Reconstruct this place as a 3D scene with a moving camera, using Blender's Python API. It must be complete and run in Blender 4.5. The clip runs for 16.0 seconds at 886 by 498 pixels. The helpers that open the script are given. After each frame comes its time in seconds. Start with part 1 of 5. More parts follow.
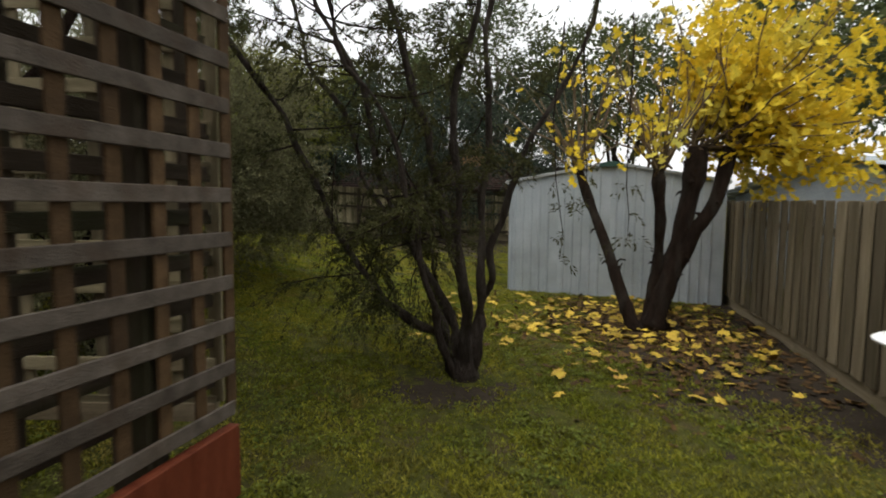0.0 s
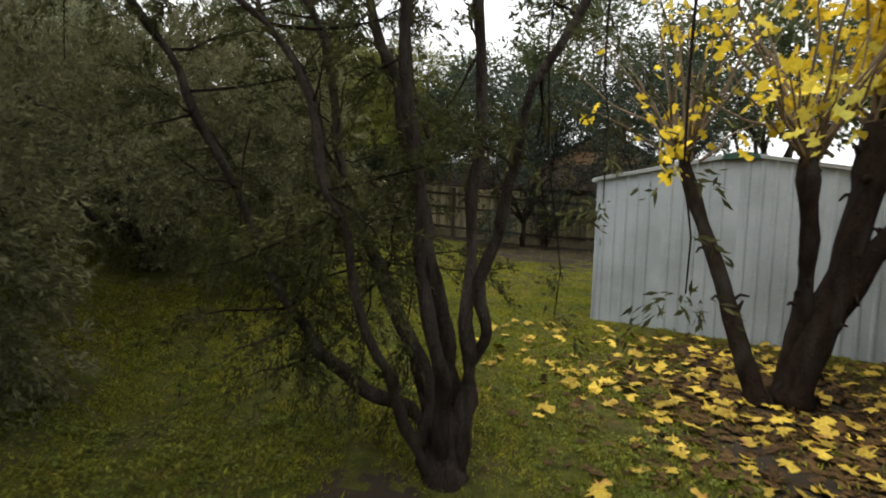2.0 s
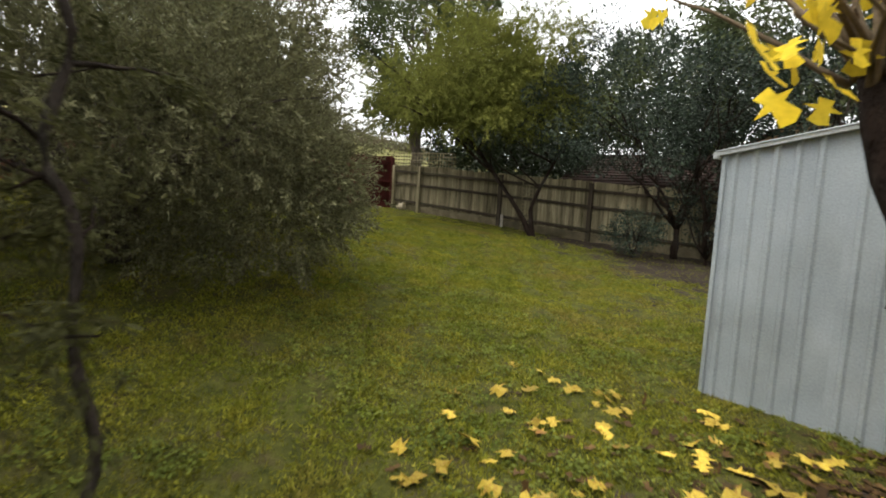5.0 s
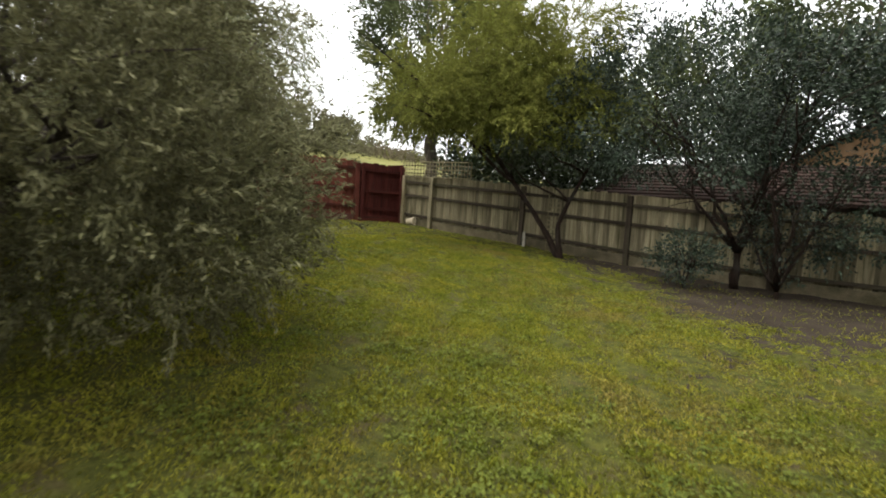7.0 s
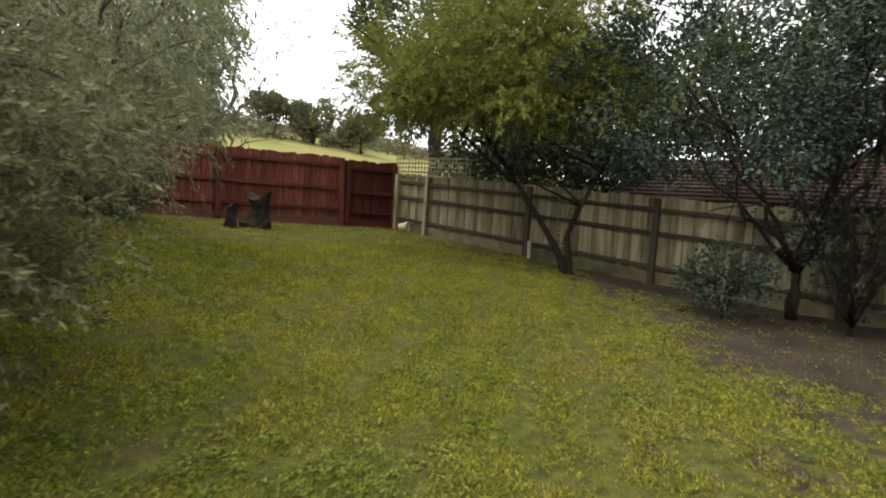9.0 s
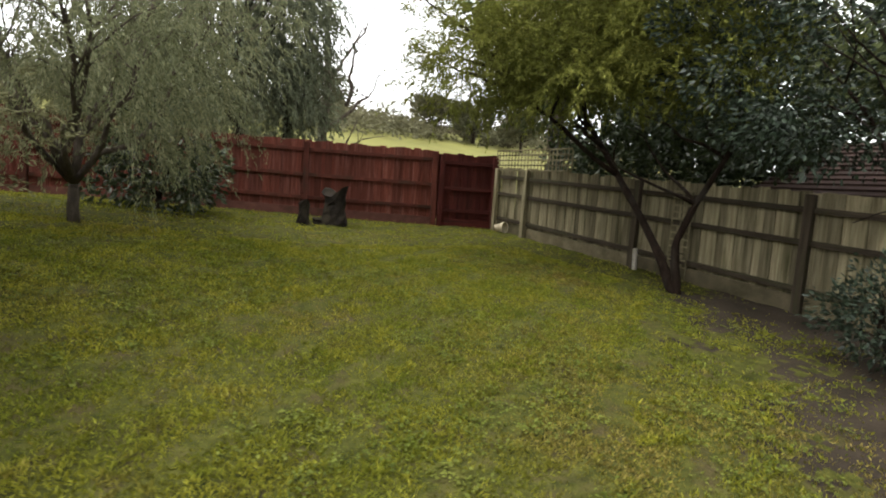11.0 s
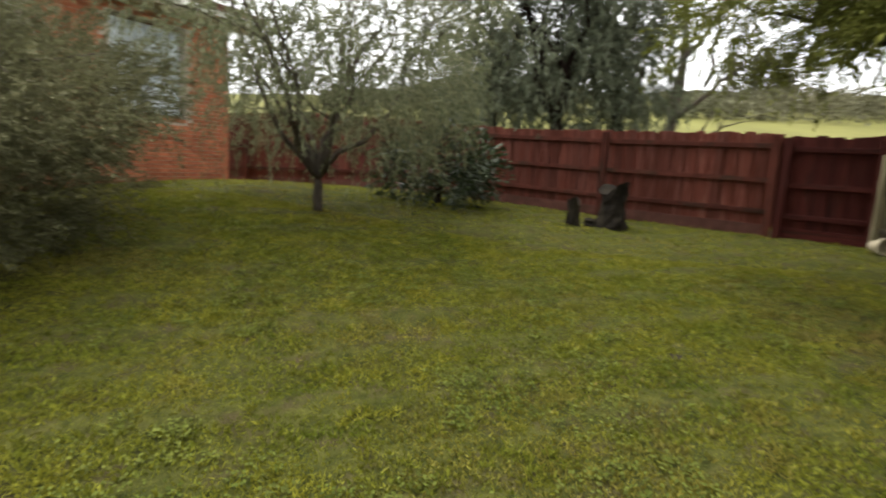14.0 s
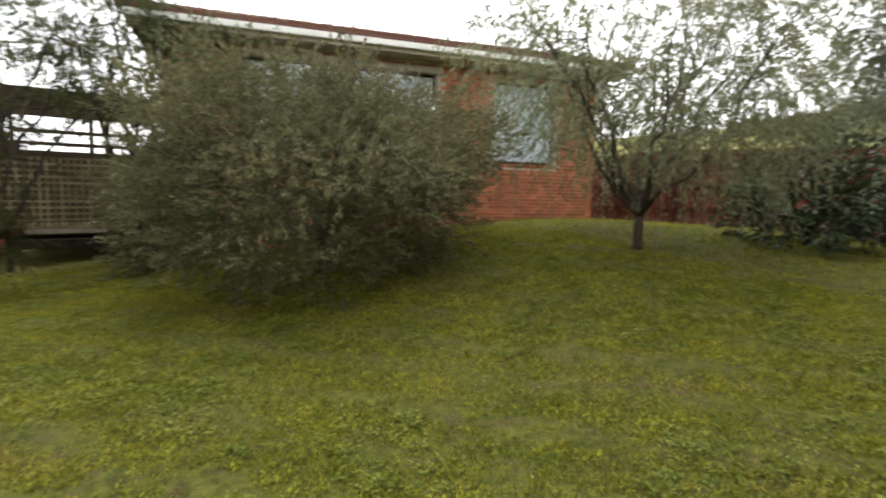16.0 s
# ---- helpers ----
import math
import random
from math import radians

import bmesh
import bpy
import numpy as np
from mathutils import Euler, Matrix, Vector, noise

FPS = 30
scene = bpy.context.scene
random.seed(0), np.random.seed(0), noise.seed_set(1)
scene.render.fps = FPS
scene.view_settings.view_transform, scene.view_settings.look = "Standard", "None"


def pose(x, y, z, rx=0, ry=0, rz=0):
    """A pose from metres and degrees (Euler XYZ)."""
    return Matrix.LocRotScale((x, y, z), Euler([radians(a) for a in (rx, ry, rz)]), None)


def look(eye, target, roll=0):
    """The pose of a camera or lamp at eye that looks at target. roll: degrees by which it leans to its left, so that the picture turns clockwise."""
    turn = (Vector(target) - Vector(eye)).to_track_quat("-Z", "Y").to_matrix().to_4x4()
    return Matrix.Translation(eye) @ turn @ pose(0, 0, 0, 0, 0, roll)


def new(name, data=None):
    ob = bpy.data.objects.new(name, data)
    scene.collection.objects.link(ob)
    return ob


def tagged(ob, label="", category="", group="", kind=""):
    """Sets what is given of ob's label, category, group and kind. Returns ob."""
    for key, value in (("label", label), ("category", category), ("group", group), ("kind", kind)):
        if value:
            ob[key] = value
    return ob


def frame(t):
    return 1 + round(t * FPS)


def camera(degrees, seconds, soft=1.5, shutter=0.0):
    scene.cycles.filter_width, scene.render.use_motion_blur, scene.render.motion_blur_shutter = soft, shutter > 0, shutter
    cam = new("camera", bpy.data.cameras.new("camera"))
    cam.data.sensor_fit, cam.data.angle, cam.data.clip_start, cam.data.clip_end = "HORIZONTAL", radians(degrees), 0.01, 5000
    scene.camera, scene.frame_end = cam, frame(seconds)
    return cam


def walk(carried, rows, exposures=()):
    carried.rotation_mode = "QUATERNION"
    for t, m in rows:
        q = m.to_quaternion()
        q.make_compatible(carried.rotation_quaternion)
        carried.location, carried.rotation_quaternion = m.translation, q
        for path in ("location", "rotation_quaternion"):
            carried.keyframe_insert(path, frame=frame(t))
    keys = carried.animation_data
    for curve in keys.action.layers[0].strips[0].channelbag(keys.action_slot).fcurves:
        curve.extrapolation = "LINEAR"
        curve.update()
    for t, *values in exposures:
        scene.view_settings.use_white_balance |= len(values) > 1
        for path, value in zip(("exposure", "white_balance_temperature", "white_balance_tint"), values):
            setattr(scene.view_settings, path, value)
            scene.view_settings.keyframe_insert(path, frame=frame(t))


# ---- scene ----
cam = camera(77.8, 16.0, soft=1.9, shutter=0.5)
METRES, EYE, TILT, LEAN, TURN = 15.75, 1.575, 0.0, 0.0, 0.0
ROWS = [
    (0.0, 0.0, 0.0, 0.0, 0.05, -4.8, -0.58),
    (0.5, 0.0119, 0.0267, -0.0015, 3.32, -4.88, -0.86),
    (1.0, 0.0253, 0.0575, -0.0016, 6.07, -4.97, -1.12),
    (1.5, 0.0376, 0.0864, 0.0001, 9.02, -4.99, -1.33),
    (2.0, 0.0521, 0.1144, 0.0011, 13.51, -4.92, -1.68),
    (2.5, 0.067, 0.1413, 0.0015, 16.97, -5.24, -2.06),
    (3.0, 0.084, 0.1694, -0.0005, 19.37, -5.37, -2.52),
    (3.5, 0.0958, 0.1964, -0.002, 21.97, -5.47, -2.79),
    (4.0, 0.1061, 0.2275, -0.0033, 26.02, -5.63, -2.85),
    (4.5, 0.105, 0.2563, -0.0034, 29.45, -5.86, -3.18),
    (5.0, 0.0986, 0.2882, -0.0035, 32.52, -5.67, -3.25),
    (7.5, 0.0313, 0.4366, 0.0017, 35.23, -4.44, -3.59),
    (8.0, 0.0207, 0.4724, 0.0047, 35.15, -4.46, -3.51),
    (10.5, 0.0191, 0.6502, 0.0109, 52.14, -5.61, -3.72),
    (11.0, 0.025, 0.6866, 0.011, 56.71, -5.87, -3.8),
    (11.5, 0.027, 0.7204, 0.0133, 61.69, -6.32, -3.84),
    (12.0, 0.0243, 0.7557, 0.0147, 68.9, -6.83, -3.88),
    (12.5, 0.0185, 0.7882, 0.0162, 76.17, -7.39, -3.98),
    (13.0, 0.0111, 0.8238, 0.0169, 81.76, -7.8, -3.96),
    (13.5, -0.0024, 0.8521, 0.0168, 88.66, -8.24, -3.76),
    (14.0, -0.0154, 0.8785, 0.0179, 100.87, -8.77, -3.4),
    (14.5, -0.0212, 0.9013, 0.0177, 113.12, -8.27, -2.93),
    (15.0, -0.0264, 0.9221, 0.0196, 122.55, -6.86, -2.54),
    (15.5, -0.0357, 0.9345, 0.0196, 131.77, -6.18, -1.91),
    (16.0, -0.0429, 0.9423, 0.0194, 141.23, -6.35, -1.41),
]
walk(cam, [(t, pose(0, 0, EYE, TILT, LEAN, TURN) @ pose(METRES * x, METRES * y, METRES * z, 90 + pitch, roll, yaw)) for t, x, y, z, yaw, pitch, roll in ROWS],
     [(0.0, -0.35), (1.5, -0.16), (3.5, 0.14), (5.0, 0.28), (8.0, 0.48), (12.5, 0.42), (14.5, 0.52), (16.0, 0.60)])
SKY = 0.135
HA, HB, HC, HD, HE = -0.0546, 0.0694, 0.0213, 0.6357, -0.1871


# ---- world and light: overcast day ----
world = bpy.data.worlds.new("overcast_sky")
scene.world = world
world.use_nodes = True
wn, wl = world.node_tree.nodes, world.node_tree.links
wn.clear()
SUN_EL, SUN_AZ = radians(70), radians(215)
sky = wn.new("ShaderNodeTexSky")
sky.sky_type, sky.sun_disc = "NISHITA", False
sky.sun_elevation, sky.sun_rotation = SUN_EL, SUN_AZ
sky.air_density, sky.dust_density = 1.0, 4.0
hsv = wn.new("ShaderNodeHueSaturation")
hsv.inputs["Saturation"].default_value = 0.10
even = wn.new("ShaderNodeGamma")
even.inputs["Gamma"].default_value = 0.45
cloud = wn.new("ShaderNodeTexNoise")
cloud.inputs["Scale"].default_value, cloud.inputs["Detail"].default_value = 2.2, 5
cr = wn.new("ShaderNodeMapRange")
cr.inputs["To Min"].default_value, cr.inputs["To Max"].default_value = 6.5, 8.6
mul = wn.new("ShaderNodeVectorMath")
mul.operation = "SCALE"
bg = wn.new("ShaderNodeBackground")
bg.inputs["Strength"].default_value = SKY
wo = wn.new("ShaderNodeOutputWorld")
wl.new(sky.outputs[0], even.inputs["Color"])
wl.new(even.outputs[0], hsv.inputs["Color"])
wl.new(cloud.outputs["Fac"], cr.inputs["Value"])
wl.new(hsv.outputs[0], mul.inputs[0])
wl.new(cr.outputs[0], mul.inputs["Scale"])
wl.new(mul.outputs[0], bg.inputs["Color"])
wl.new(bg.outputs[0], wo.inputs["Surface"])
sun = new("sun", bpy.data.lights.new("sun", "SUN"))
sun.data.energy, sun.data.angle, sun.data.color = 1.75, radians(40), (1.0, 0.97, 0.90)
sun.matrix_world = look((20 * math.sin(SUN_AZ) * math.cos(SUN_EL), 20 * math.cos(SUN_AZ) * math.cos(SUN_EL), 20 * math.sin(SUN_EL)), (0, 0, 0))

# ---- materials ----


def surface(name, c1, c2, scale=8.0, rough=0.8, bump=0.3, fine=60.0, metal=0.0, stretch=(1, 1, 1), vary=0.25, stain=None, spec=0.1, translucent=0.0, island=False, relief=0.01):
    """Two-scale procedural surface: broad tone shift, fine grain with bump, tone per piece, optional stain colour."""
    m = bpy.data.materials.new(name)
    m.use_nodes = True
    n, l = m.node_tree.nodes, m.node_tree.links
    b = n["Principled BSDF"]
    b.inputs["Roughness"].default_value = rough
    b.inputs["Metallic"].default_value = metal
    b.inputs["Specular IOR Level"].default_value = spec
    co = n.new("ShaderNodeTexCoord")
    info = n.new("ShaderNodeObjectInfo")
    shift = n.new("ShaderNodeVectorMath")
    shift.operation = "MULTIPLY_ADD"
    shift.inputs[1].default_value = stretch
    rv = n.new("ShaderNodeCombineXYZ")
    sc = n.new("ShaderNodeMath")
    sc.operation = "MULTIPLY"
    sc.inputs[1].default_value = 37.0
    l.new(info.outputs["Random"], sc.inputs[0])
    l.new(sc.outputs[0], rv.inputs[0])
    l.new(sc.outputs[0], rv.inputs[2])
    l.new(co.outputs["Object"], shift.inputs[0])
    l.new(rv.outputs[0], shift.inputs[2])
    big, small = n.new("ShaderNodeTexNoise"), n.new("ShaderNodeTexNoise")
    big.inputs["Scale"].default_value, big.inputs["Detail"].default_value = scale, 6
    small.inputs["Scale"].default_value, small.inputs["Detail"].default_value = fine, 4
    l.new(shift.outputs[0], big.inputs["Vector"])
    l.new(shift.outputs[0], small.inputs["Vector"])
    ramp = n.new("ShaderNodeMapRange")
    ramp.inputs["From Min"].default_value, ramp.inputs["From Max"].default_value = 0.3, 0.7
    l.new(big.outputs["Fac"], ramp.inputs["Value"])
    mix = n.new("ShaderNodeMix")
    mix.data_type = "RGBA"
    mix.inputs["A"].default_value, mix.inputs["B"].default_value = (*c1, 1), (*c2, 1)
    l.new(ramp.outputs[0], mix.inputs["Factor"])
    col = mix.outputs["Result"]
    if stain:
        st = n.new("ShaderNodeTexNoise")
        st.inputs["Scale"].default_value, st.inputs["Detail"].default_value = scale * 0.45, 8
        sr = n.new("ShaderNodeMapRange")
        sr.inputs["From Min"].default_value, sr.inputs["From Max"].default_value = 0.5, 0.72
        sm = n.new("ShaderNodeMix")
        sm.data_type = "RGBA"
        sm.inputs["B"].default_value = (*stain, 1)
        l.new(shift.outputs[0], st.inputs["Vector"])
        l.new(st.outputs["Fac"], sr.inputs["Value"])
        l.new(sr.outputs[0], sm.inputs["Factor"])
        l.new(col, sm.inputs["A"])
        col = sm.outputs["Result"]
    tone = n.new("ShaderNodeMapRange")
    tone.inputs["To Min"].default_value, tone.inputs["To Max"].default_value = 1 - vary, 1 + vary
    if island:
        geo = n.new("ShaderNodeNewGeometry")
        l.new(geo.outputs["Random Per Island"], tone.inputs["Value"])
    else:
        l.new(info.outputs["Random"], tone.inputs["Value"])
    grain = n.new("ShaderNodeMapRange")
    grain.inputs["From Min"].default_value, grain.inputs["From Max"].default_value = 0.25, 0.75
    grain.inputs["To Min"].default_value, grain.inputs["To Max"].default_value = 0.78, 1.2
    l.new(small.outputs["Fac"], grain.inputs["Value"])
    both = n.new("ShaderNodeMath")
    both.operation = "MULTIPLY"
    l.new(tone.outputs[0], both.inputs[0])
    l.new(grain.outputs[0], both.inputs[1])
    fin = n.new("ShaderNodeVectorMath")
    fin.operation = "SCALE"
    l.new(col, fin.inputs[0])
    l.new(both.outputs[0], fin.inputs["Scale"])
    l.new(fin.outputs[0], b.inputs["Base Color"])
    if bump:
        bp = n.new("ShaderNodeBump")
        bp.inputs["Strength"].default_value, bp.inputs["Distance"].default_value = bump, relief
        l.new(small.outputs["Fac"], bp.inputs["Height"])
        l.new(bp.outputs[0], b.inputs["Normal"])
    if translucent:
        tr, ms = n.new("ShaderNodeBsdfTranslucent"), n.new("ShaderNodeMixShader")
        ms.inputs[0].default_value = translucent
        l.new(fin.outputs[0], tr.inputs["Color"])
        l.new(b.outputs[0], ms.inputs[1])
        l.new(tr.outputs[0], ms.inputs[2])
        l.new(ms.outputs[0], n["Material Output"].inputs["Surface"])
    return m


M = {
    "soil": surface("lawn_soil", (0.028, 0.033, 0.008), (0.082, 0.082, 0.018), 11, 0.95, 1.0, 55, vary=0, stain=(0.060, 0.047, 0.022), spec=0.05, relief=0.02),
    "mud": surface("bare_earth", (0.019, 0.0145, 0.01), (0.038, 0.029, 0.02), 2.0, 0.95, 0.9, 30, vary=0.05),
    "grass": surface("grass_blades", (0.112, 0.140, 0.016), (0.27, 0.252, 0.032), 1.3, 0.7, 0, 20, vary=0.42, translucent=0.3, island=True, stain=(0.215, 0.17, 0.05), spec=0.05),
    "clover": surface("clover_leaves", (0.082, 0.108, 0.018), (0.15, 0.165, 0.034), 1.5, 0.65, 0, 20, vary=0.4, translucent=0.3, island=True, spec=0.05),
    "field": surface("far_pasture", (0.115, 0.115, 0.03), (0.165, 0.155, 0.05), 0.02, 0.95, 0, 0.3, vary=0),
    "greywood": surface("weathered_paling", (0.125, 0.106, 0.06), (0.255, 0.22, 0.138), 5, 0.85, 0.5, 70, stretch=(6, 6, 0.5), vary=0.45, stain=(0.055, 0.05, 0.022)),
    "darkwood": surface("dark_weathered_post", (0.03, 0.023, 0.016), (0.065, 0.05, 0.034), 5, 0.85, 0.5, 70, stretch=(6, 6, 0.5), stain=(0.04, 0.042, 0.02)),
    "tanwood": surface("grey_brown_paling", (0.13, 0.105, 0.066), (0.205, 0.168, 0.11), 4, 0.85, 0.5, 70, stretch=(6, 6, 0.5), vary=0.4, stain=(0.09, 0.075, 0.04)),
    "redwood": surface("red_stained_paling", (0.078, 0.021, 0.013), (0.135, 0.041, 0.027), 7, 0.8, 0.6, 60, stretch=(6, 6, 0.5), vary=0.3, stain=(0.20, 0.085, 0.065)),
    "redrail": surface("red_brown_rail", (0.05, 0.014, 0.009), (0.10, 0.03, 0.02), 6, 0.8, 0.6, 60, vary=0.2, stain=(0.035, 0.022, 0.014)),
    "darkred": surface("dark_red_stained_paling", (0.045, 0.010, 0.008), (0.075, 0.018, 0.013), 7, 0.8, 0.6, 60, stretch=(6, 6, 0.5), vary=0.25, stain=(0.03, 0.012, 0.009)),
    "redpale": surface("faded_red_plinth", (0.085, 0.035, 0.026), (0.14, 0.062, 0.047), 6, 0.85, 0.6, 60, vary=0.2, stain=(0.06, 0.03, 0.02)),
    "plinth": surface("mossy_plinth_board", (0.085, 0.072, 0.042), (0.15, 0.125, 0.078), 5, 0.9, 0.6, 60, vary=0.2, stain=(0.05, 0.045, 0.022)),
    "latticewood": surface("lattice_batten", (0.06, 0.05, 0.039), (0.118, 0.1, 0.08), 5, 0.8, 0.4, 60, stretch=(3, 3, 3), vary=0.25, stain=(0.06, 0.042, 0.028)),
    "battentan": surface("tan_upright_batten", (0.055, 0.034, 0.016), (0.105, 0.066, 0.033), 5, 0.8, 0.4, 60, stretch=(3, 3, 3), vary=0.25, stain=(0.05, 0.032, 0.018)),
    "redboard": surface("red_brown_deck_board", (0.09, 0.022, 0.01), (0.14, 0.038, 0.018), 4, 0.6, 0.3, 60, stretch=(1, 1, 6)),
    "zinc": surface("galvanised_sheet", (0.33, 0.37, 0.39), (0.41, 0.45, 0.465), 3, 0.4, 0.05, 90, metal=0.2, vary=0.03, stain=(0.28, 0.31, 0.31), spec=0.4),
    "trim": surface("pale_metal_trim", (0.38, 0.40, 0.40), (0.46, 0.48, 0.47), 6, 0.45, 0.05, 80, vary=0.05, spec=0.4),
    "greentrim": surface("dark_green_ridge_cap", (0.028, 0.055, 0.045), (0.04, 0.075, 0.06), 6, 0.5, 0.05, 80),
    "dark": surface("under_deck_shade", (0.015, 0.013, 0.01), (0.03, 0.025, 0.02), 6, 0.9, 0.2, 40),
    "brick": surface("red_brick", (0.33, 0.115, 0.058), (0.45, 0.17, 0.085), 12, 0.9, 0.5, 120, vary=0.28, stain=(0.25, 0.08, 0.05)),
    "mortar": surface("pale_mortar", (0.42, 0.36, 0.28), (0.5, 0.43, 0.34), 10, 0.95, 0.4, 120),
    "tile": surface("brown_roof_tile", (0.09, 0.042, 0.034), (0.14, 0.066, 0.05), 6, 0.8, 0.3, 60, vary=0.2, stain=(0.13, 0.11, 0.05)),
    "darktile": surface("dark_brown_roof", (0.022, 0.014, 0.011), (0.045, 0.028, 0.022), 6, 0.9, 0.3, 60, vary=0.2),
    "white": surface("white_paint", (0.72, 0.71, 0.66), (0.80, 0.79, 0.74), 3, 0.5, 0.05, 60, vary=0.04, spec=0.4),
    "blind": surface("reflected_sky_pale", (0.62, 0.66, 0.68), (0.70, 0.74, 0.76), 3, 0.8, 0.05, 60, vary=0.03),
    "cream": surface("cream_soffit", (0.50, 0.46, 0.36), (0.58, 0.53, 0.43), 3, 0.7, 0.1, 60),
    "tan": surface("tan_render", (0.30, 0.19, 0.10), (0.36, 0.23, 0.13), 3, 0.9, 0.2, 60),
    "greyroof": surface("grey_metal_roof", (0.36, 0.40, 0.43), (0.46, 0.50, 0.52), 3, 0.5, 0.05, 60, spec=0.4),
    "concrete": surface("concrete_pot", (0.42, 0.36, 0.24), (0.55, 0.48, 0.34), 9, 0.9, 0.4, 60),
    "bark": surface("dark_damp_bark", (0.013, 0.0085, 0.006), (0.032, 0.021, 0.015), 6, 0.85, 1.0, 35, stretch=(3, 3, 0.8), vary=0.1, stain=(0.04, 0.034, 0.027), spec=0.06, relief=0.035),
    "teabark": surface("flaky_grey_brown_bark", (0.024, 0.0185, 0.0145), (0.066, 0.053, 0.044), 7, 0.85, 1.0, 40, stretch=(3, 3, 0.7), vary=0.15, stain=(0.075, 0.065, 0.054), spec=0.06, relief=0.035),
    "greybark": surface("grey_brown_bark", (0.065, 0.052, 0.042), (0.14, 0.115, 0.09), 5, 0.9, 1.0, 35, stretch=(3, 3, 0.8), stain=(0.06, 0.05, 0.04), relief=0.035),
    "shoot": surface("pale_brown_shoot", (0.085, 0.062, 0.04), (0.15, 0.112, 0.07), 8, 0.8, 0.4, 60),
    "stump": surface("blackened_stump", (0.01, 0.008, 0.006), (0.03, 0.024, 0.018), 8, 0.95, 1.0, 30, stain=(0.05, 0.042, 0.026), relief=0.035),
    "teatree": surface("dark_fine_leaves", (0.04, 0.042, 0.015), (0.076, 0.075, 0.028), 1.2, 0.6, 0, 20, vary=0.4, translucent=0.3, island=True, spec=0.05),
    "olive": surface("grey_green_leaves", (0.1, 0.1, 0.048), (0.175, 0.168, 0.088), 1.2, 0.55, 0, 20, vary=0.45, translucent=0.25, island=True, spec=0.05),
    "pepper": surface("silver_green_leaves", (0.15, 0.162, 0.085), (0.235, 0.24, 0.135), 1.0, 0.55, 0, 20, vary=0.4, translucent=0.3, island=True, spec=0.05),
    "wattle": surface("yellow_green_fine_leaves", (0.108, 0.118, 0.024), (0.195, 0.202, 0.045), 0.8, 0.6, 0, 20, vary=0.45, translucent=0.18, island=True, spec=0.05),
    "shrub": surface("dark_glossy_leaves", (0.022, 0.034, 0.013), (0.045, 0.06, 0.022), 1.2, 0.35, 0, 20, vary=0.45, translucent=0.2, island=True, spec=0.3),
    "ivy": surface("blue_green_leaves", (0.015, 0.025, 0.0145), (0.038, 0.053, 0.032), 1.2, 0.4, 0, 20, vary=0.5, translucent=0.12, island=True, spec=0.22),
    "gum": surface("gum_leaves", (0.05, 0.064, 0.026), (0.10, 0.115, 0.05), 0.6, 0.55, 0, 20, vary=0.4, translucent=0.25, island=True, spec=0.05),
    "scrub": surface("dull_scrub_leaves", (0.085, 0.092, 0.05), (0.15, 0.14, 0.085), 0.06, 0.7, 0, 2, vary=0.3, translucent=0.2, island=True, stain=(0.13, 0.095, 0.065), spec=0.03),
    "sheoak": surface("drooping_grey_green_leaves", (0.095, 0.108, 0.066), (0.165, 0.178, 0.115), 0.6, 0.55, 0, 20, vary=0.4, translucent=0.25, island=True, spec=0.05),
    "yellow": surface("yellow_autumn_leaves", (0.62, 0.44, 0.025), (0.72, 0.55, 0.05), 2.5, 0.55, 0, 30, vary=0.25, translucent=0.4, island=True, stain=(0.52, 0.48, 0.10), spec=0.05),
    "fallen": surface("fallen_yellow_leaf", (0.34, 0.22, 0.02), (0.46, 0.36, 0.06), 14, 0.6, 0.2, 60, vary=0.45, stain=(0.26, 0.13, 0.03)),
    "litter": surface("brown_leaf_litter", (0.03, 0.016, 0.008), (0.095, 0.055, 0.018), 9, 0.7, 0, 60, vary=0.5, island=True),
    "yellowlitter": surface("fallen_yellow_leaves", (0.24, 0.15, 0.018), (0.38, 0.28, 0.05), 14, 0.6, 0, 60, vary=0.5, stain=(0.20, 0.09, 0.03), island=True),
    "tanpale": surface("pale_worn_timber", (0.24, 0.22, 0.18), (0.34, 0.31, 0.26), 8, 0.85, 0.4, 60, stain=(0.1, 0.09, 0.06)),
    "plastic": surface("white_plastic", (0.7, 0.7, 0.7), (0.78, 0.78, 0.78), 3, 0.4, 0.03, 60, spec=0.4),
}


def glass_material():
    m = bpy.data.materials.new("window_glass")
    m.use_nodes = True
    b = m.node_tree.nodes["Principled BSDF"]
    b.inputs["Base Color"].default_value = (0.93, 0.96, 0.96, 1)
    b.inputs["Roughness"].default_value = 0.02
    b.inputs["Transmission Weight"].default_value = 1.0
    b.inputs["IOR"].default_value = 1.45
    return m


M["glass"] = glass_material()

# ---- building helpers ----
rng = np.random.default_rng(7)


def height(x, y):
    """Height of the yard: level by the shed, rising to the house and the red fence."""
    rise = (np.sqrt(x * x + 1) - x) / 2
    rise = np.minimum(rise, 13)
    return (HA + HB * rise + HC * np.minimum(y, 24) + HD * np.exp(-((x + 8) ** 2 + (y - 8.5) ** 2) / 18)
            + HE * np.exp(-((x + 3.2) ** 2 + (y - 12.4) ** 2) / 12.5))


def mesh_of(name, verts, faces, material, smooth=False):
    me = bpy.data.meshes.new(name)
    me.from_pydata([tuple(v) for v in verts], [], faces)
    me.materials.append(material)
    if smooth:
        me.polygons.foreach_set("use_smooth", [True] * len(me.polygons))
    return me


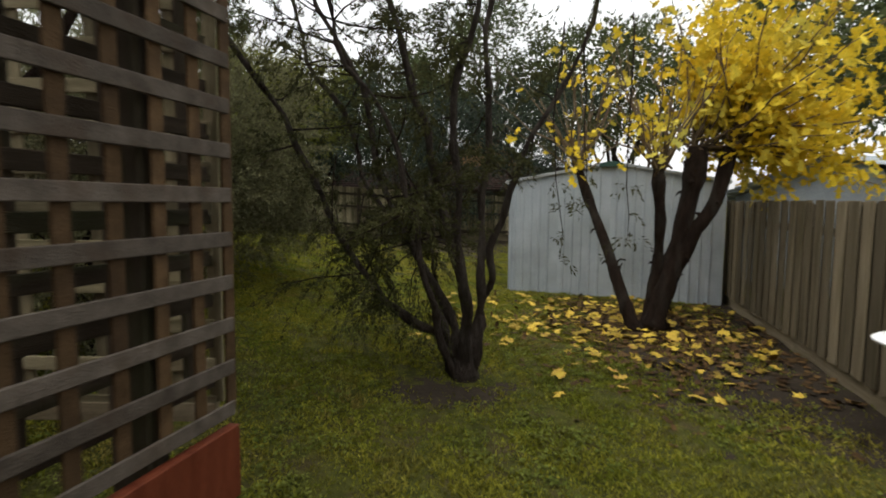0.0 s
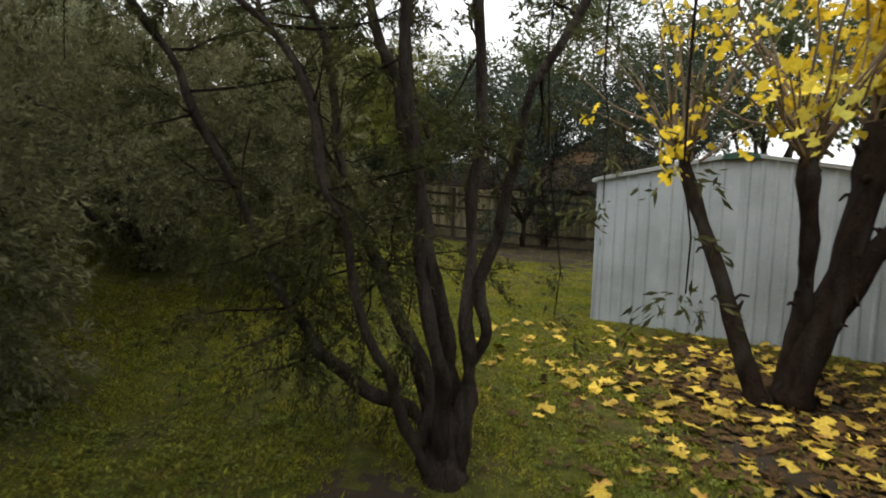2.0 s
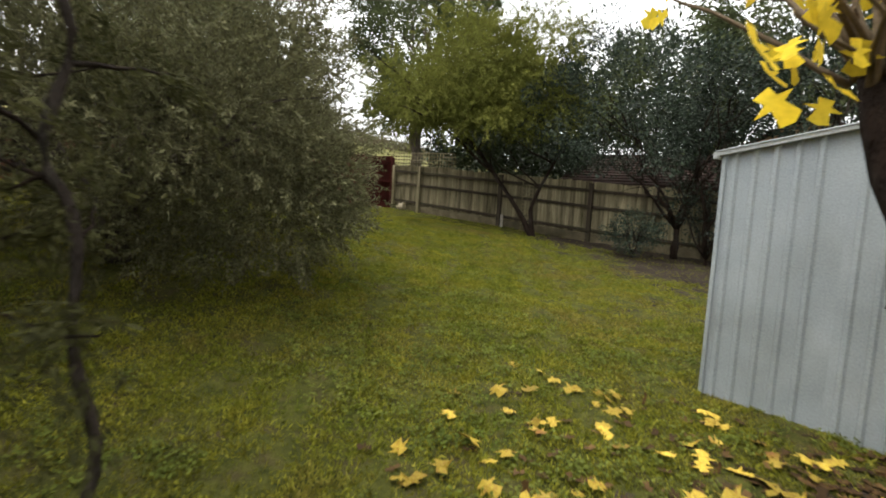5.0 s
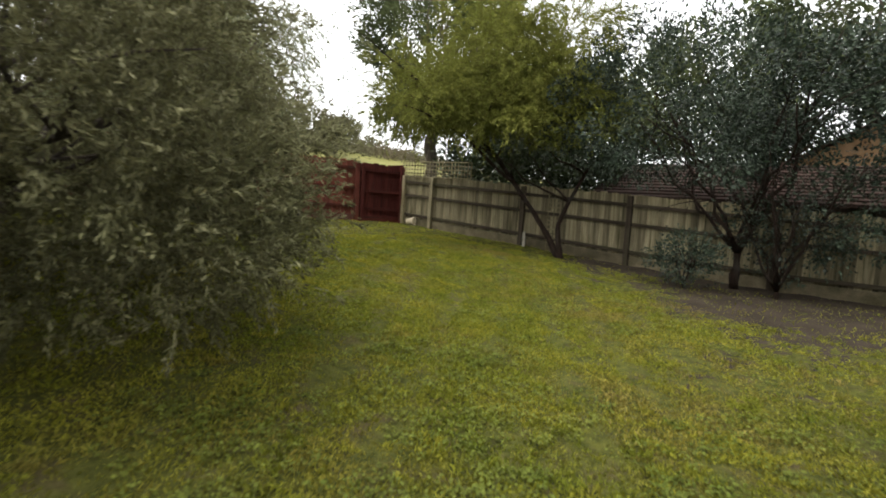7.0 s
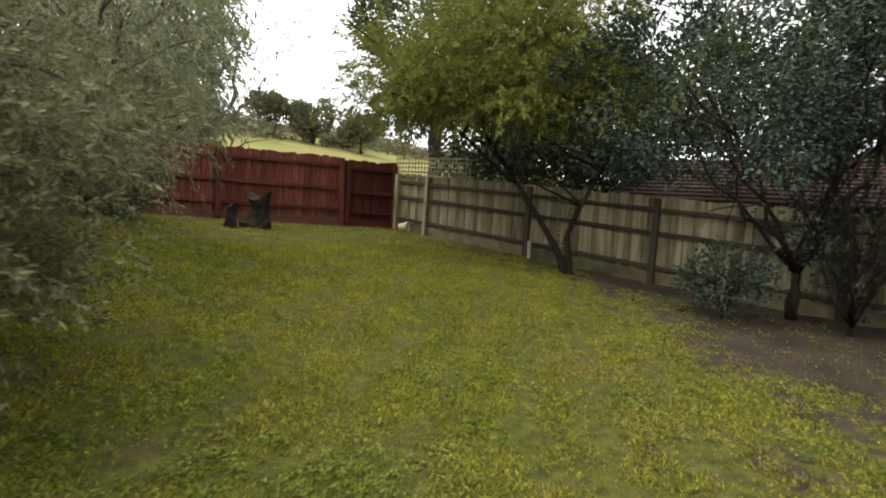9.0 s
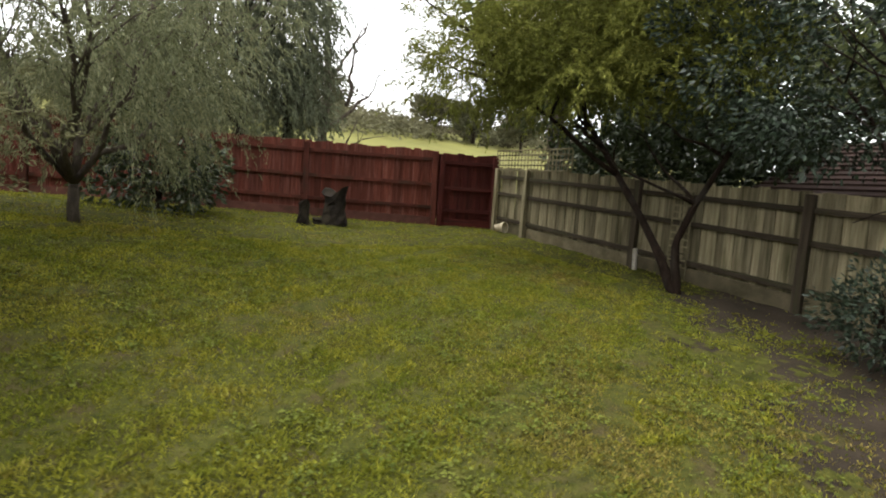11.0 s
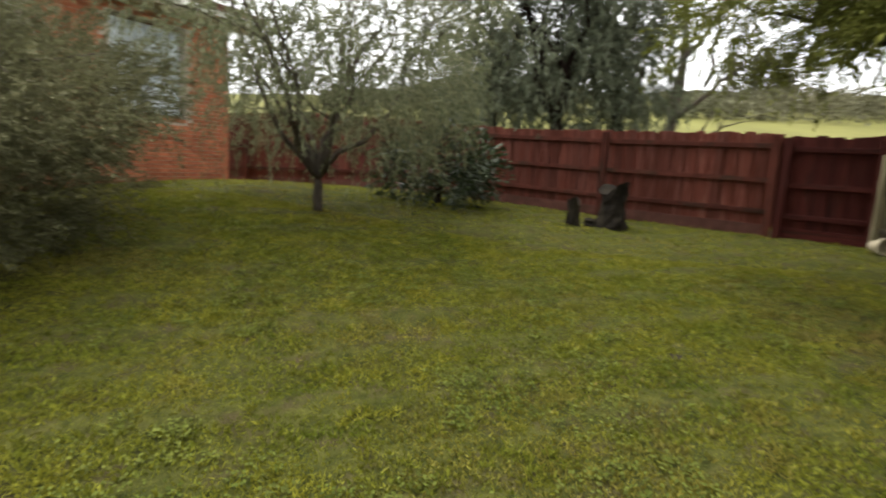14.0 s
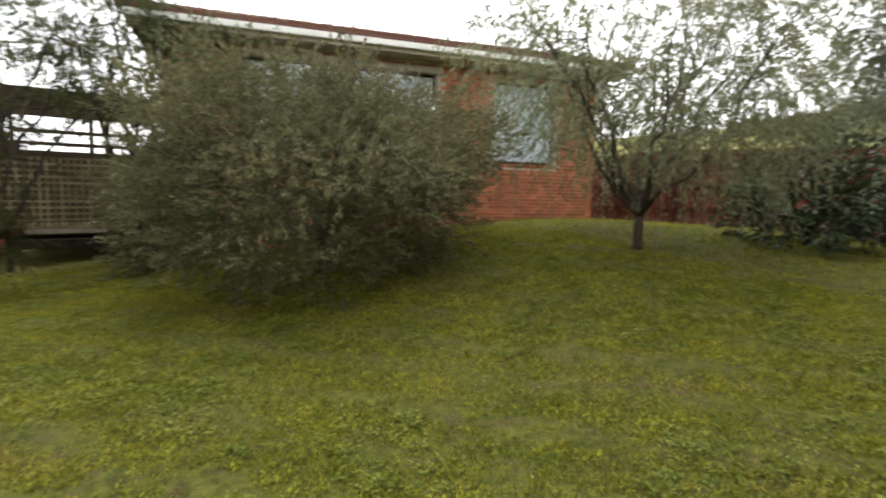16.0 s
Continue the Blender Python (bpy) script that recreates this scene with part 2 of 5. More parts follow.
def put(name, me, parent=None, m=None, label=""):
    ob = new(name, me)
    if parent is not None:
        ob.parent = parent
    if m is not None:
        ob.matrix_local = m
    return tagged(ob, label)


def part(name, bm, material, parent, label=""):
    me = bpy.data.meshes.new(name)
    bm.to_mesh(me)
    bm.free()
    me.materials.append(material)
    return put(name, me, parent, None, label)


def thing(name, label, category, m=None, group="", kind=""):
    ob = new(name)
    ob.empty_display_size = 0.1
    if m is not None:
        ob.matrix_world = m
    return tagged(ob, label, category, group, kind)


def box_mesh(name, sx, sy, sz, material, bevel=0.004, taper=0.0):
    """A box standing on its base, centred on x and y, with softened edges."""
    bm = bmesh.new()
    bmesh.ops.create_cube(bm, size=1)
    for v in bm.verts:
        v.co = Vector((v.co.x * sx * (1 - taper * (v.co.z + 0.5)), v.co.y * sy * (1 - taper * (v.co.z + 0.5)), (v.co.z + 0.5) * sz))
    if bevel:
        bmesh.ops.bevel(bm, geom=list(bm.edges), offset=bevel, segments=1, affect="EDGES")
    me = bpy.data.meshes.new(name)
    bm.to_mesh(me)
    bm.free()
    me.materials.append(material)
    return me


def beam(name, a, b, w, h, material, parent, label=""):
    """A bar of width w and height h from a to b, in the parent's space."""
    a, b = Vector(a), Vector(b)
    me = box_mesh(name, w, h, (b - a).length, material, min(w, h) * 0.08)
    q = (b - a).to_track_quat("Z", "Y")
    return put(name, me, parent, Matrix.LocRotScale(a, q, None), label)


def tube(points, radii, sides=7):
    """Vertices and faces of a bent tapering tube."""
    pts = np.array(points, float)
    n = len(pts)
    tan = np.gradient(pts, axis=0)
    tan /= np.linalg.norm(tan, axis=1)[:, None] + 1e-9
    ref = np.array([0.3, 0.9, 0.2]) if abs(tan[0][2]) > 0.8 else np.array([0.0, 0.0, 1.0])
    u = np.cross(tan, ref)
    u /= np.linalg.norm(u, axis=1)[:, None] + 1e-9
    v = np.cross(tan, u)
    an = np.arange(sides) * 2 * math.pi / sides
    rad = np.array(radii, float)[:, None, None]
    ring = pts[:, None, :] + rad * (np.cos(an)[None, :, None] * u[:, None, :] + np.sin(an)[None, :, None] * v[:, None, :])
    verts = ring.reshape(-1, 3)
    faces = []
    for i in range(n - 1):
        for j in range(sides):
            k = (j + 1) % sides
            faces.append((i * sides + j, i * sides + k, (i + 1) * sides + k, (i + 1) * sides + j))
    faces.append(tuple(range(sides))[::-1])
    faces.append(tuple((n - 1) * sides + j for j in range(sides)))
    return verts, faces


class Bundle:
    """Collects tubes into one mesh."""

    def __init__(self):
        self.v, self.f, self.n = [], [], 0

    def add(self, verts, faces):
        self.v.append(np.asarray(verts))
        self.f += [tuple(i + self.n for i in f) for f in faces]
        self.n += len(verts)

    def make(self, name, material, parent=None, label="", smooth=True):
        return put(name, mesh_of(name, np.concatenate(self.v), self.f, material, smooth), parent, None, label)


def wander(a, b, n, amount, r):
    """A bent path from a to b."""
    a, b = np.array(a, float), np.array(b, float)
    t = np.linspace(0, 1, n)[:, None]
    p = a + (b - a) * t
    jig = np.cumsum(r.normal(0, 1, (n, 3)), axis=0)
    jig -= jig[0] + (jig[-1] - jig[0]) * t
    return p + jig * amount * np.linalg.norm(b - a) / math.sqrt(n)


def path_through(points, n, amount, r):
    """A bent path through the given points."""
    out = []
    for a, b in zip(points[:-1], points[1:]):
        out += list(wander(a, b, n, amount, r)[:-1])
    p = np.array(out + [points[-1]], float)
    q = p.copy()
    q[1:-1] = (p[:-2] + 2 * p[1:-1] + p[2:]) / 4
    return q


def knobby(n, r0, r1, r, rough=0.12):
    return np.linspace(r0, r1, n) * (1 + r.normal(0, rough, n).clip(-0.25, 0.35))


LEAF4 = (np.array([(0, 0, 0), (-0.5, 0.45, 0.06), (0, 1, 0), (0.5, 0.45, 0.06)]), [(0, 1, 2), (0, 2, 3)])
OVAL = (np.array([(0, 0, 0), (-0.42, 0.28, 0.07), (-0.4, 0.65, 0.07), (0, 1, -0.05), (0.4, 0.65, 0.07), (0.42, 0.28, 0.07)]), [(0, 1, 2, 3), (0, 3, 4, 5)])


def lobed():
    """A broad five-lobed leaf, cupped a little."""
    out = []
    for k in range(11):
        a = radians(-150 + 30 * k)
        rad = (0.50, 0.24, 0.62, 0.24, 0.68, 0.27)[min(k, 10 - k)] if k != 5 else 0.72
        out.append((math.sin(a) * rad, 0.42 + math.cos(a) * rad, 0.16 * rad * rad - 0.03 * (k % 2)))
    pts = [(0, 0.42, 0)] + out
    return np.array(pts), [(0, i, i + 1) for i in range(1, 11)] + [(0, 11, 1)]


LOBED = lobed()


def leaf_mesh(name, shape, at, way, length, width, material, r, droop=0.0, twist=1.0):
    """One mesh of many leaves: at, way are arrays of places and directions."""
    base, faces = shape
    n = len(at)
    way = way + np.array([0, 0, -droop])
    way = way / (np.linalg.norm(way, axis=1)[:, None] + 1e-9)
    side = np.cross(way, r.normal(0, 1, (n, 3)) * twist + np.array([0, 0, 1.0]) * (1.2 - twist))
    side /= np.linalg.norm(side, axis=1)[:, None] + 1e-9
    up = np.cross(side, way)
    ln = length * r.uniform(0.6, 1.25, n)[:, None, None]
    wd = width * r.uniform(0.7, 1.2, n)[:, None, None]
    v = at[:, None, :] + base[None, :, 0:1] * wd * side[:, None, :] + base[None, :, 1:2] * ln * way[:, None, :] + base[None, :, 2:3] * ln * up[:, None, :]
    k = len(base)
    v = v.reshape(-1, 3)
    me = bpy.data.meshes.new(name)
    size = [len(f) for f in faces]
    loops = (np.concatenate([np.array(f) for f in faces])[None, :] + (np.arange(n) * k)[:, None]).ravel()
    totals = np.tile(size, n)
    starts = np.concatenate([[0], np.cumsum(totals)[:-1]])
    me.vertices.add(len(v))
    me.vertices.foreach_set("co", v.ravel().astype(np.float32))
    me.loops.add(len(loops))
    me.loops.foreach_set("vertex_index", loops.astype(np.int32))
    me.polygons.add(len(totals))
    me.polygons.foreach_set("loop_start", starts.astype(np.int32))
    me.polygons.foreach_set("loop_total", totals.astype(np.int32))
    me.update(calc_edges=True)
    me.materials.append(material)
    return me


def ball(n, r, flat=0.0):
    """Random points in a unit ball, denser near its skin when flat is high."""
    d = r.normal(0, 1, (n, 3))
    d /= np.linalg.norm(d, axis=1)[:, None]
    return d * (r.uniform(0, 1, n) ** (1 / (3 + 6 * flat)))[:, None]


def crown_points(r, centre, radii, clumps, clump_r, per, skin=0.6, lowest=-1.0, lobes=0):
    """Clump centres in an uneven ellipsoid, and leaf places round each with directions outward."""
    c = ball(clumps * 2, r, skin)
    c = c[c[:, 2] > lowest][:clumps]
    wob = 1 + 0.16 * np.sin(3.1 * c[:, 0:1] + 5 * c[:, 2:3] + centre[0]) + 0.10 * np.sin(7 * c[:, 1:2] + 2 * c[:, 0:1])
    cs = np.array(centre) + c * wob * np.array(radii)
    off = ball(len(cs) * per, r, 0.2) * np.repeat(r.uniform(0.5, 1.3, len(cs)), per)[:, None] * clump_r
    at = np.repeat(cs, per, axis=0) + off
    way = off / clump_r + np.repeat(c, per, axis=0) * 0.7 + r.normal(0, 0.4, off.shape)
    return cs, at, way


def sprays(r, starts, ways, n_leaf, length, hang):
    """Twigs that leave starts along ways and droop, with places of leaves along them."""
    t = r.uniform(0.05, 1, (len(starts), n_leaf, 1))
    ln = length * r.uniform(0.5, 1.2, (len(starts), 1, 1))
    w = ways / (np.linalg.norm(ways, axis=1)[:, None] + 1e-9)
    p = starts[:, None, :] + w[:, None, :] * t * ln + np.array([0, 0, -1.0]) * hang * t * t * ln
    d = w[:, None, :] + np.array([0, 0, -2.0]) * hang * t
    d = d + r.normal(0, 0.55, d.shape)
    p = p + r.normal(0, 0.012, p.shape)
    return p.reshape(-1, 3), d.reshape(-1, 3)


# ---- ground ----


def ground_sheet():
    """One sheet: fine in the yard, coarse out to the horizon, with a low hill beyond the red fence."""
    def axis(lo, hi, step, far):
        mid = np.arange(lo, hi + step, step)
        out = np.array([4, 10, 22, 50, 110, 240, 520, 1100, far])
        return np.concatenate([(lo - out)[::-1], mid, hi + out])
    xs, ys = axis(-14, 7, 0.085, 2400), axis(-4, 20, 0.085, 2400)
    gx, gy = np.meshgrid(xs, ys)
    z = height(gx, gy)
    z = z + 0.012 * np.sin(gx * 4.1 + 1.3 * np.sin(gy * 2.3)) * np.cos(gy * 3.7 + np.sin(gx * 1.9)) + 0.01 * np.sin(gx * 9 + gy * 5)
    far = np.clip((-gx - 15) / 60, 0, 1)
    z = z + far * far * (3 - 2 * far) * 9.5
    nx, ny = len(xs), len(ys)
    idx = np.arange(nx * ny).reshape(ny, nx)
    faces = np.stack([idx[:-1, :-1], idx[:-1, 1:], idx[1:, 1:], idx[1:, :-1]], -1).reshape(-1, 4).tolist()
    me = mesh_of("ground", np.stack([gx, gy, z], -1).reshape(-1, 3), faces, M["soil"], True)
    me.materials.append(M["field"])
    me.materials.append(M["mud"])
    cx = (gx[:-1, :-1] + gx[1:, 1:]).ravel() / 2
    cy = (gy[:-1, :-1] + gy[1:, 1:]).ravel() / 2
    bare = np.exp(-((cx - 2.6) ** 2 / 1.5 + (cy - 6.6) ** 2 / 2.6)) + 0.9 * np.exp(-((cx - 2.6) ** 2 / 0.7 + (cy - 4.6) ** 2 / 2.0)) + 0.8 * np.exp(-((cx - 0.1) ** 2 + (cy - 4.3) ** 2) / 0.3) + np.exp(-((cy - 18.2) / 1.6) ** 2) * np.clip((cx + 5.0) / 1.8, 0, 1) + 1.05 * np.exp(-((cx - 0.9) ** 2 / 3 + (cy - 15.6) ** 2 / 4)) + np.exp(-((cx - 2.42 - 0.22 * cy) / 0.4) ** 2) * (cy < 9) + 0.28 * np.exp(-((cx - 0.6) ** 2 / 1.8 + (cy - 12.2) ** 2 / 2.0)) + 0.35 * np.exp(-((cx + 1.2) ** 2 / 3 + (cy - 16.0) ** 2 / 1.6))
    bare = bare + 0.22 * np.sin(cx * 3.1 + 2 * np.sin(cy * 2.3)) * np.sin(cy * 2.9 + np.sin(cx * 3.3))
    bare = bare + 0.16 * np.sin(cx * 11 + 3 * np.sin(cy * 7)) * np.sin(cy * 13 + 2 * np.sin(cx * 9)) + np.random.default_rng(4).normal(0, 0.07, len(cx))
    mi = np.where((cx < -14.2) | (cx > 12) | (cy > 24) | (cy < -6), 1, np.where(bare > 0.5, 2, 0))
    me.polygons.foreach_set("material_index", mi.astype(np.int32))
    return tagged(put("ground", me), "mown green lawn with clover and bare earth patches", "lawn", kind="structure")


ground_sheet()

# ---- fences ----


def fence(name, label, a, b, posts, top, paling_w, lap, mats, back=1, plinth=0.12, rails=(0.16, 0.55, 0.92), thick=0.014, plinthwood=None, firstpost=None):
    """A paling fence from a to b: posts at the given distances along it, rails, plinth and each paling a part.
    top(s) gives the height of its top; back is the side on which the palings stand."""
    a, b = np.array(a, float), np.array(b, float)
    run = np.linalg.norm(b - a)
    u = (b - a) / run
    side = np.array([-u[1], u[0]]) * back
    wood, postwood, railwood = mats
    f = thing(name, label, "fence")
    ang = math.atan2(u[1], u[0])
    r = np.random.default_rng(int(run * 100))

    def spot(s, off=0.0):
        return a + u * s + side * off

    def base(s):
        p = spot(s)
        return float(height(p[0], p[1]))
    pw = box_mesh("post", 0.11, 0.10, 1.0, postwood, 0.006)
    pale = box_mesh("post", 0.11, 0.10, 1.0, firstpost or postwood, 0.006)
    for k, s in enumerate(posts):
        p = spot(s, -0.075)
        h = top(s) - base(s) + 0.0
        put("post", pale if k < 2 else pw, f, Matrix.LocRotScale((p[0], p[1], base(s) - 0.05), Euler((r.normal(0, 0.008), r.normal(0, 0.008), ang)), (1, 1, h + 0.02)))
    for s0, s1 in zip(posts[:-1], posts[1:]):
        for k in rails:
            pts = []
            for s in (s0, s1):
                p = spot(s, -0.028)
                z = base(s) + plinth + (top(s) - base(s) - plinth) * k
                pts.append((p[0], p[1], z))
            beam("rail", pts[0], pts[1], 0.045, 0.075, railwood, f)
        p0, p1 = spot(s0, -0.005), spot(s1, -0.005)
        beam("plinth", (p0[0], p0[1], base(s0) + plinth * 0.45), (p1[0], p1[1], base(s1) + plinth * 0.45), 0.03, plinth * 1.15, plinthwood or wood, f)
    kinds = [box_mesh("paling", paling_w * w, thick, 1.0, wood, 0.003) for w in (1.02, 1.05, 1.09, 1.15)]
    n = int(run / (paling_w - lap))
    for i in range(n):
        s = (i + 0.5) * run / n
        p = spot(s, 0.012 + 0.026 * (i % 2))
        z0 = base(s) + plinth * 0.9
        h = top(s) - z0 + r.normal(0, 0.012)
        put("paling", kinds[int(r.integers(4))], f, Matrix.LocRotScale((p[0], p[1], z0), Euler((r.normal(0, 0.004), r.normal(0, 0.003), ang + r.normal(0, 0.02))), (1, 1, h)))
    return f


CORNER = np.array([-9.42, 18.68])
RED = np.array([-0.403, -0.915])
turn_post = CORNER + RED * 1.36
red_end = CORNER + RED * 19.0
fence("red_fence", "short dark red-stained timber paling panel joining two fences", CORNER, turn_post, [0.05, 1.28],
      lambda s: 2.62, 0.135, 0.03, (M["darkred"], M["darkred"], M["darkred"]), back=-1, plinth=0.16, rails=(0.13, 0.47, 0.86))
fence("red_fence", "red-stained weathered timber paling fence with rails and posts", turn_post, red_end, [0.05, 2.82, 5.5, 8.2, 10.9, 13.6, 16.3, 17.5],
      lambda s: 2.665 + 0.055 * max(0, min(s, 11) - 4.6), 0.135, 0.03, (M["redwood"], M["redrail"], M["redrail"]), back=-1, plinth=0.17, rails=(0.15, 0.49, 0.86), plinthwood=M["redpale"])
GREY_END = np.array([6.5, 18.1])
fence("grey_fence", "weathered mossy timber paling fence with plinth", CORNER + np.array([0.05, 0]), GREY_END, [0.06, 1.08, 3.94, 6.56, 9.3, 12.0, 14.6, 15.6],
      lambda s: 2.40 - 0.052 * s, 0.142, 0.012, (M["greywood"], M["darkwood"], M["darkwood"]), back=1, plinth=0.2, rails=(0.07, 0.52, 0.83), plinthwood=M["plinth"], firstpost=M["greywood"])
fence("side_fence", "grey-brown timber paling fence over leaf litter", (2.0, -2.0), (6.45, 18.2), [0.05, 2.6, 5.2, 7.8, 10.4, 13, 15.6, 18.2, 20.7],
      lambda s: 1.58 + 0.006 * s, 0.135, 0.03, (M["tanwood"], M["darkwood"], M["darkwood"]), back=1, plinth=0.16, rails=(0.2, 0.8))


def lattice(name, label, origin, ax, up, w, h, step, bw, material, parent=None, flip=1, second=None):
    """A screen of crossing battens: uprights behind, level ones in front."""
    f = parent or thing(name, label, "lattice")
    ax, up, o = Vector(ax).normalized(), Vector(up), Vector(origin)
    back = up.cross(ax).normalized() * flip
    n, m = int(w / step), int(h / step)
    tall = box_mesh("upright_batten", bw, 0.010, h, second or material, 0.002)
    wide = box_mesh("level_batten", bw, 0.010, w, material, 0.002)
    turn = Matrix((ax, up.cross(ax), up)).transposed().to_4x4()
    lie = Matrix((-up, up.cross(ax), ax)).transposed().to_4x4()
    for i in range(n + 1):
        put("upright_batten", tall, f, Matrix.Translation(o + ax * (i * w / n) + back * 0.011) @ turn)
    for j in range(m + 1):
        put("level_batten", wide, f, Matrix.Translation(o + up * (j * h / m)) @ lie)
    return f


lattice("fence_lattice", "weathered timber lattice screen on top of grey fence", (-9.36, 18.60, 2.33), (1, -0.036, -0.02), (0, 0, 1), 2.35, 0.42, 0.105, 0.03, M["greywood"])

# ---- shed ----
SHED_A, SHED_B = np.array([1.10, 9.05]), np.array([4.05, 7.92])


def shed():
    u2 = (SHED_B - SHED_A) / np.linalg.norm(SHED_B - SHED_A)
    w, d, eave, apex, z0 = float(np.linalg.norm(SHED_B - SHED_A)), 2.4, 1.80, 2.07, 0.13
    s = thing("garden_shed", "pale blue-grey ribbed metal garden shed with gable", "shed", Matrix.Translation((SHED_A[0], SHED_A[1], z0)) @ Matrix.Rotation(math.atan2(u2[1], u2[0]), 4, "Z"))

    def roofz(x):
        return eave + (apex - eave) * (1 - abs(x - w / 2) / (w / 2))

    def ribbed(width, top, pitch=0.27, rib=0.052, deep=0.020, depth0=-0.02):
        xs, ys = [0.0], [0.0]
        x = 0.05
        while x + rib < width - 0.02:
            xs += [x, x + 0.014, x + rib - 0.014, x + rib]
            ys += [0, -deep, -deep, 0]
            x += pitch / 2
        xs.append(width)
        ys.append(0.0)
        v, f = [], []
        for xx, yy in zip(xs, ys):
            v += [(xx, yy, depth0), (xx, yy, top(xx))]
        for i in range(len(xs) - 1):
            f.append((2 * i, 2 * i + 2, 2 * i + 3, 2 * i + 1))
        return v, f
    nsheet = 4
    for i in range(nsheet):
        x0 = i * w / nsheet
        ww = w / nsheet
        v, f = ribbed(ww, lambda x: roofz(x0 + x))
        put("wall_sheet", mesh_of("wall_sheet", v, f, M["zinc"]), s, Matrix.Translation((x0, -0.001 * (i % 2), 0)))
        v, f = ribbed(ww, lambda x: roofz(w - x0 - x))
        put("wall_sheet", mesh_of("wall_sheet", v, f, M["zinc"]), s, Matrix.Translation((w - x0, d, 0)) @ Matrix.Rotation(math.pi, 4, "Z"))
    for i in range(3):
        ww = d / 3
        v, f = ribbed(ww, lambda x: eave)
        put("wall_sheet", mesh_of("wall_sheet", v, f, M["zinc"]), s, Matrix.Translation((0, d - i * ww, 0)) @ Matrix.Rotation(-math.pi / 2, 4, "Z"))
        put("wall_sheet", mesh_of("wall_sheet", v, f, M["zinc"]), s, Matrix.Translation((w, i * ww, 0)) @ Matrix.Rotation(math.pi / 2, 4, "Z"))
    for sx in (0, 1):
        a = (-0.05 if sx == 0 else w + 0.05, 0, eave - 0.01)
        tilt = math.atan2(apex - eave, w / 2)
        ln = (w / 2 + 0.05) / math.cos(tilt)
        v, f = [], []
        k = 0
        xs = np.arange(-0.06, d + 0.061, 0.03)
        for i, yy in enumerate(xs):
            up = 0.018 if i % 3 == 0 else 0.0
            v += [(0, yy, up), (ln, yy, up)]
        for i in range(len(xs) - 1):
            f.append((2 * i, 2 * i + 1, 2 * i + 3, 2 * i + 2))
        m = Matrix.Translation((-0.05, 0, eave - 0.005)) @ Matrix.Rotation(-tilt, 4, "Y") if sx == 0 else Matrix.Translation((w + 0.05, 0, eave - 0.005)) @ Matrix.Rotation(math.pi + tilt, 4, "Y") @ Matrix.Scale(-1, 4, (0, 0, 1))
        put("roof_sheet", mesh_of("roof_sheet", v, f, M["zinc"]), s, m)
        e = -0.05 if sx == 0 else w + 0.05
        for yy in (-0.035, d + 0.035):
            beam("barge_trim", (e, yy, eave + 0.0), (w / 2, yy, apex + 0.012), 0.03, 0.04, M["trim"], s, "pale metal trim")
        beam("eave_trim", (e, -0.04, eave - 0.012), (e, d + 0.04, eave - 0.012), 0.05, 0.05, M["trim"], s, "pale metal trim")
    for x, y in ((0.0, -0.006), (w, -0.006), (0.0, d), (w, d)):
        beam("corner_trim", (x, y, 0), (x, y, eave - 0.01), 0.03, 0.03, M["zinc"], s)
    v = [(-0.19, 0, -0.055), (0.19, 0, -0.055), (0.165, 0, 0.0), (0, 0, 0.03), (-0.165, 0, 0.0)]
    vv = [(x, y + o, z) for o in (-0.065, d + 0.065) for x, y, z in v]
    ff = [(0, 1, 2, 3, 4), (9, 8, 7, 6, 5)] + [(i, i + 5, (i + 1) % 5 + 5, (i + 1) % 5) for i in range(5)]
    put("ridge_cap", mesh_of("ridge_cap", vv, ff, M["greentrim"]), s, Matrix.Translation((w / 2, 0, apex + 0.01)), "dark green ridge cap")
    return s


shed()

# ---- house ----
HOUSE_A = np.array([-3.145, 3.20])
HOUSE_U = np.array([-0.9536, 0.3011])


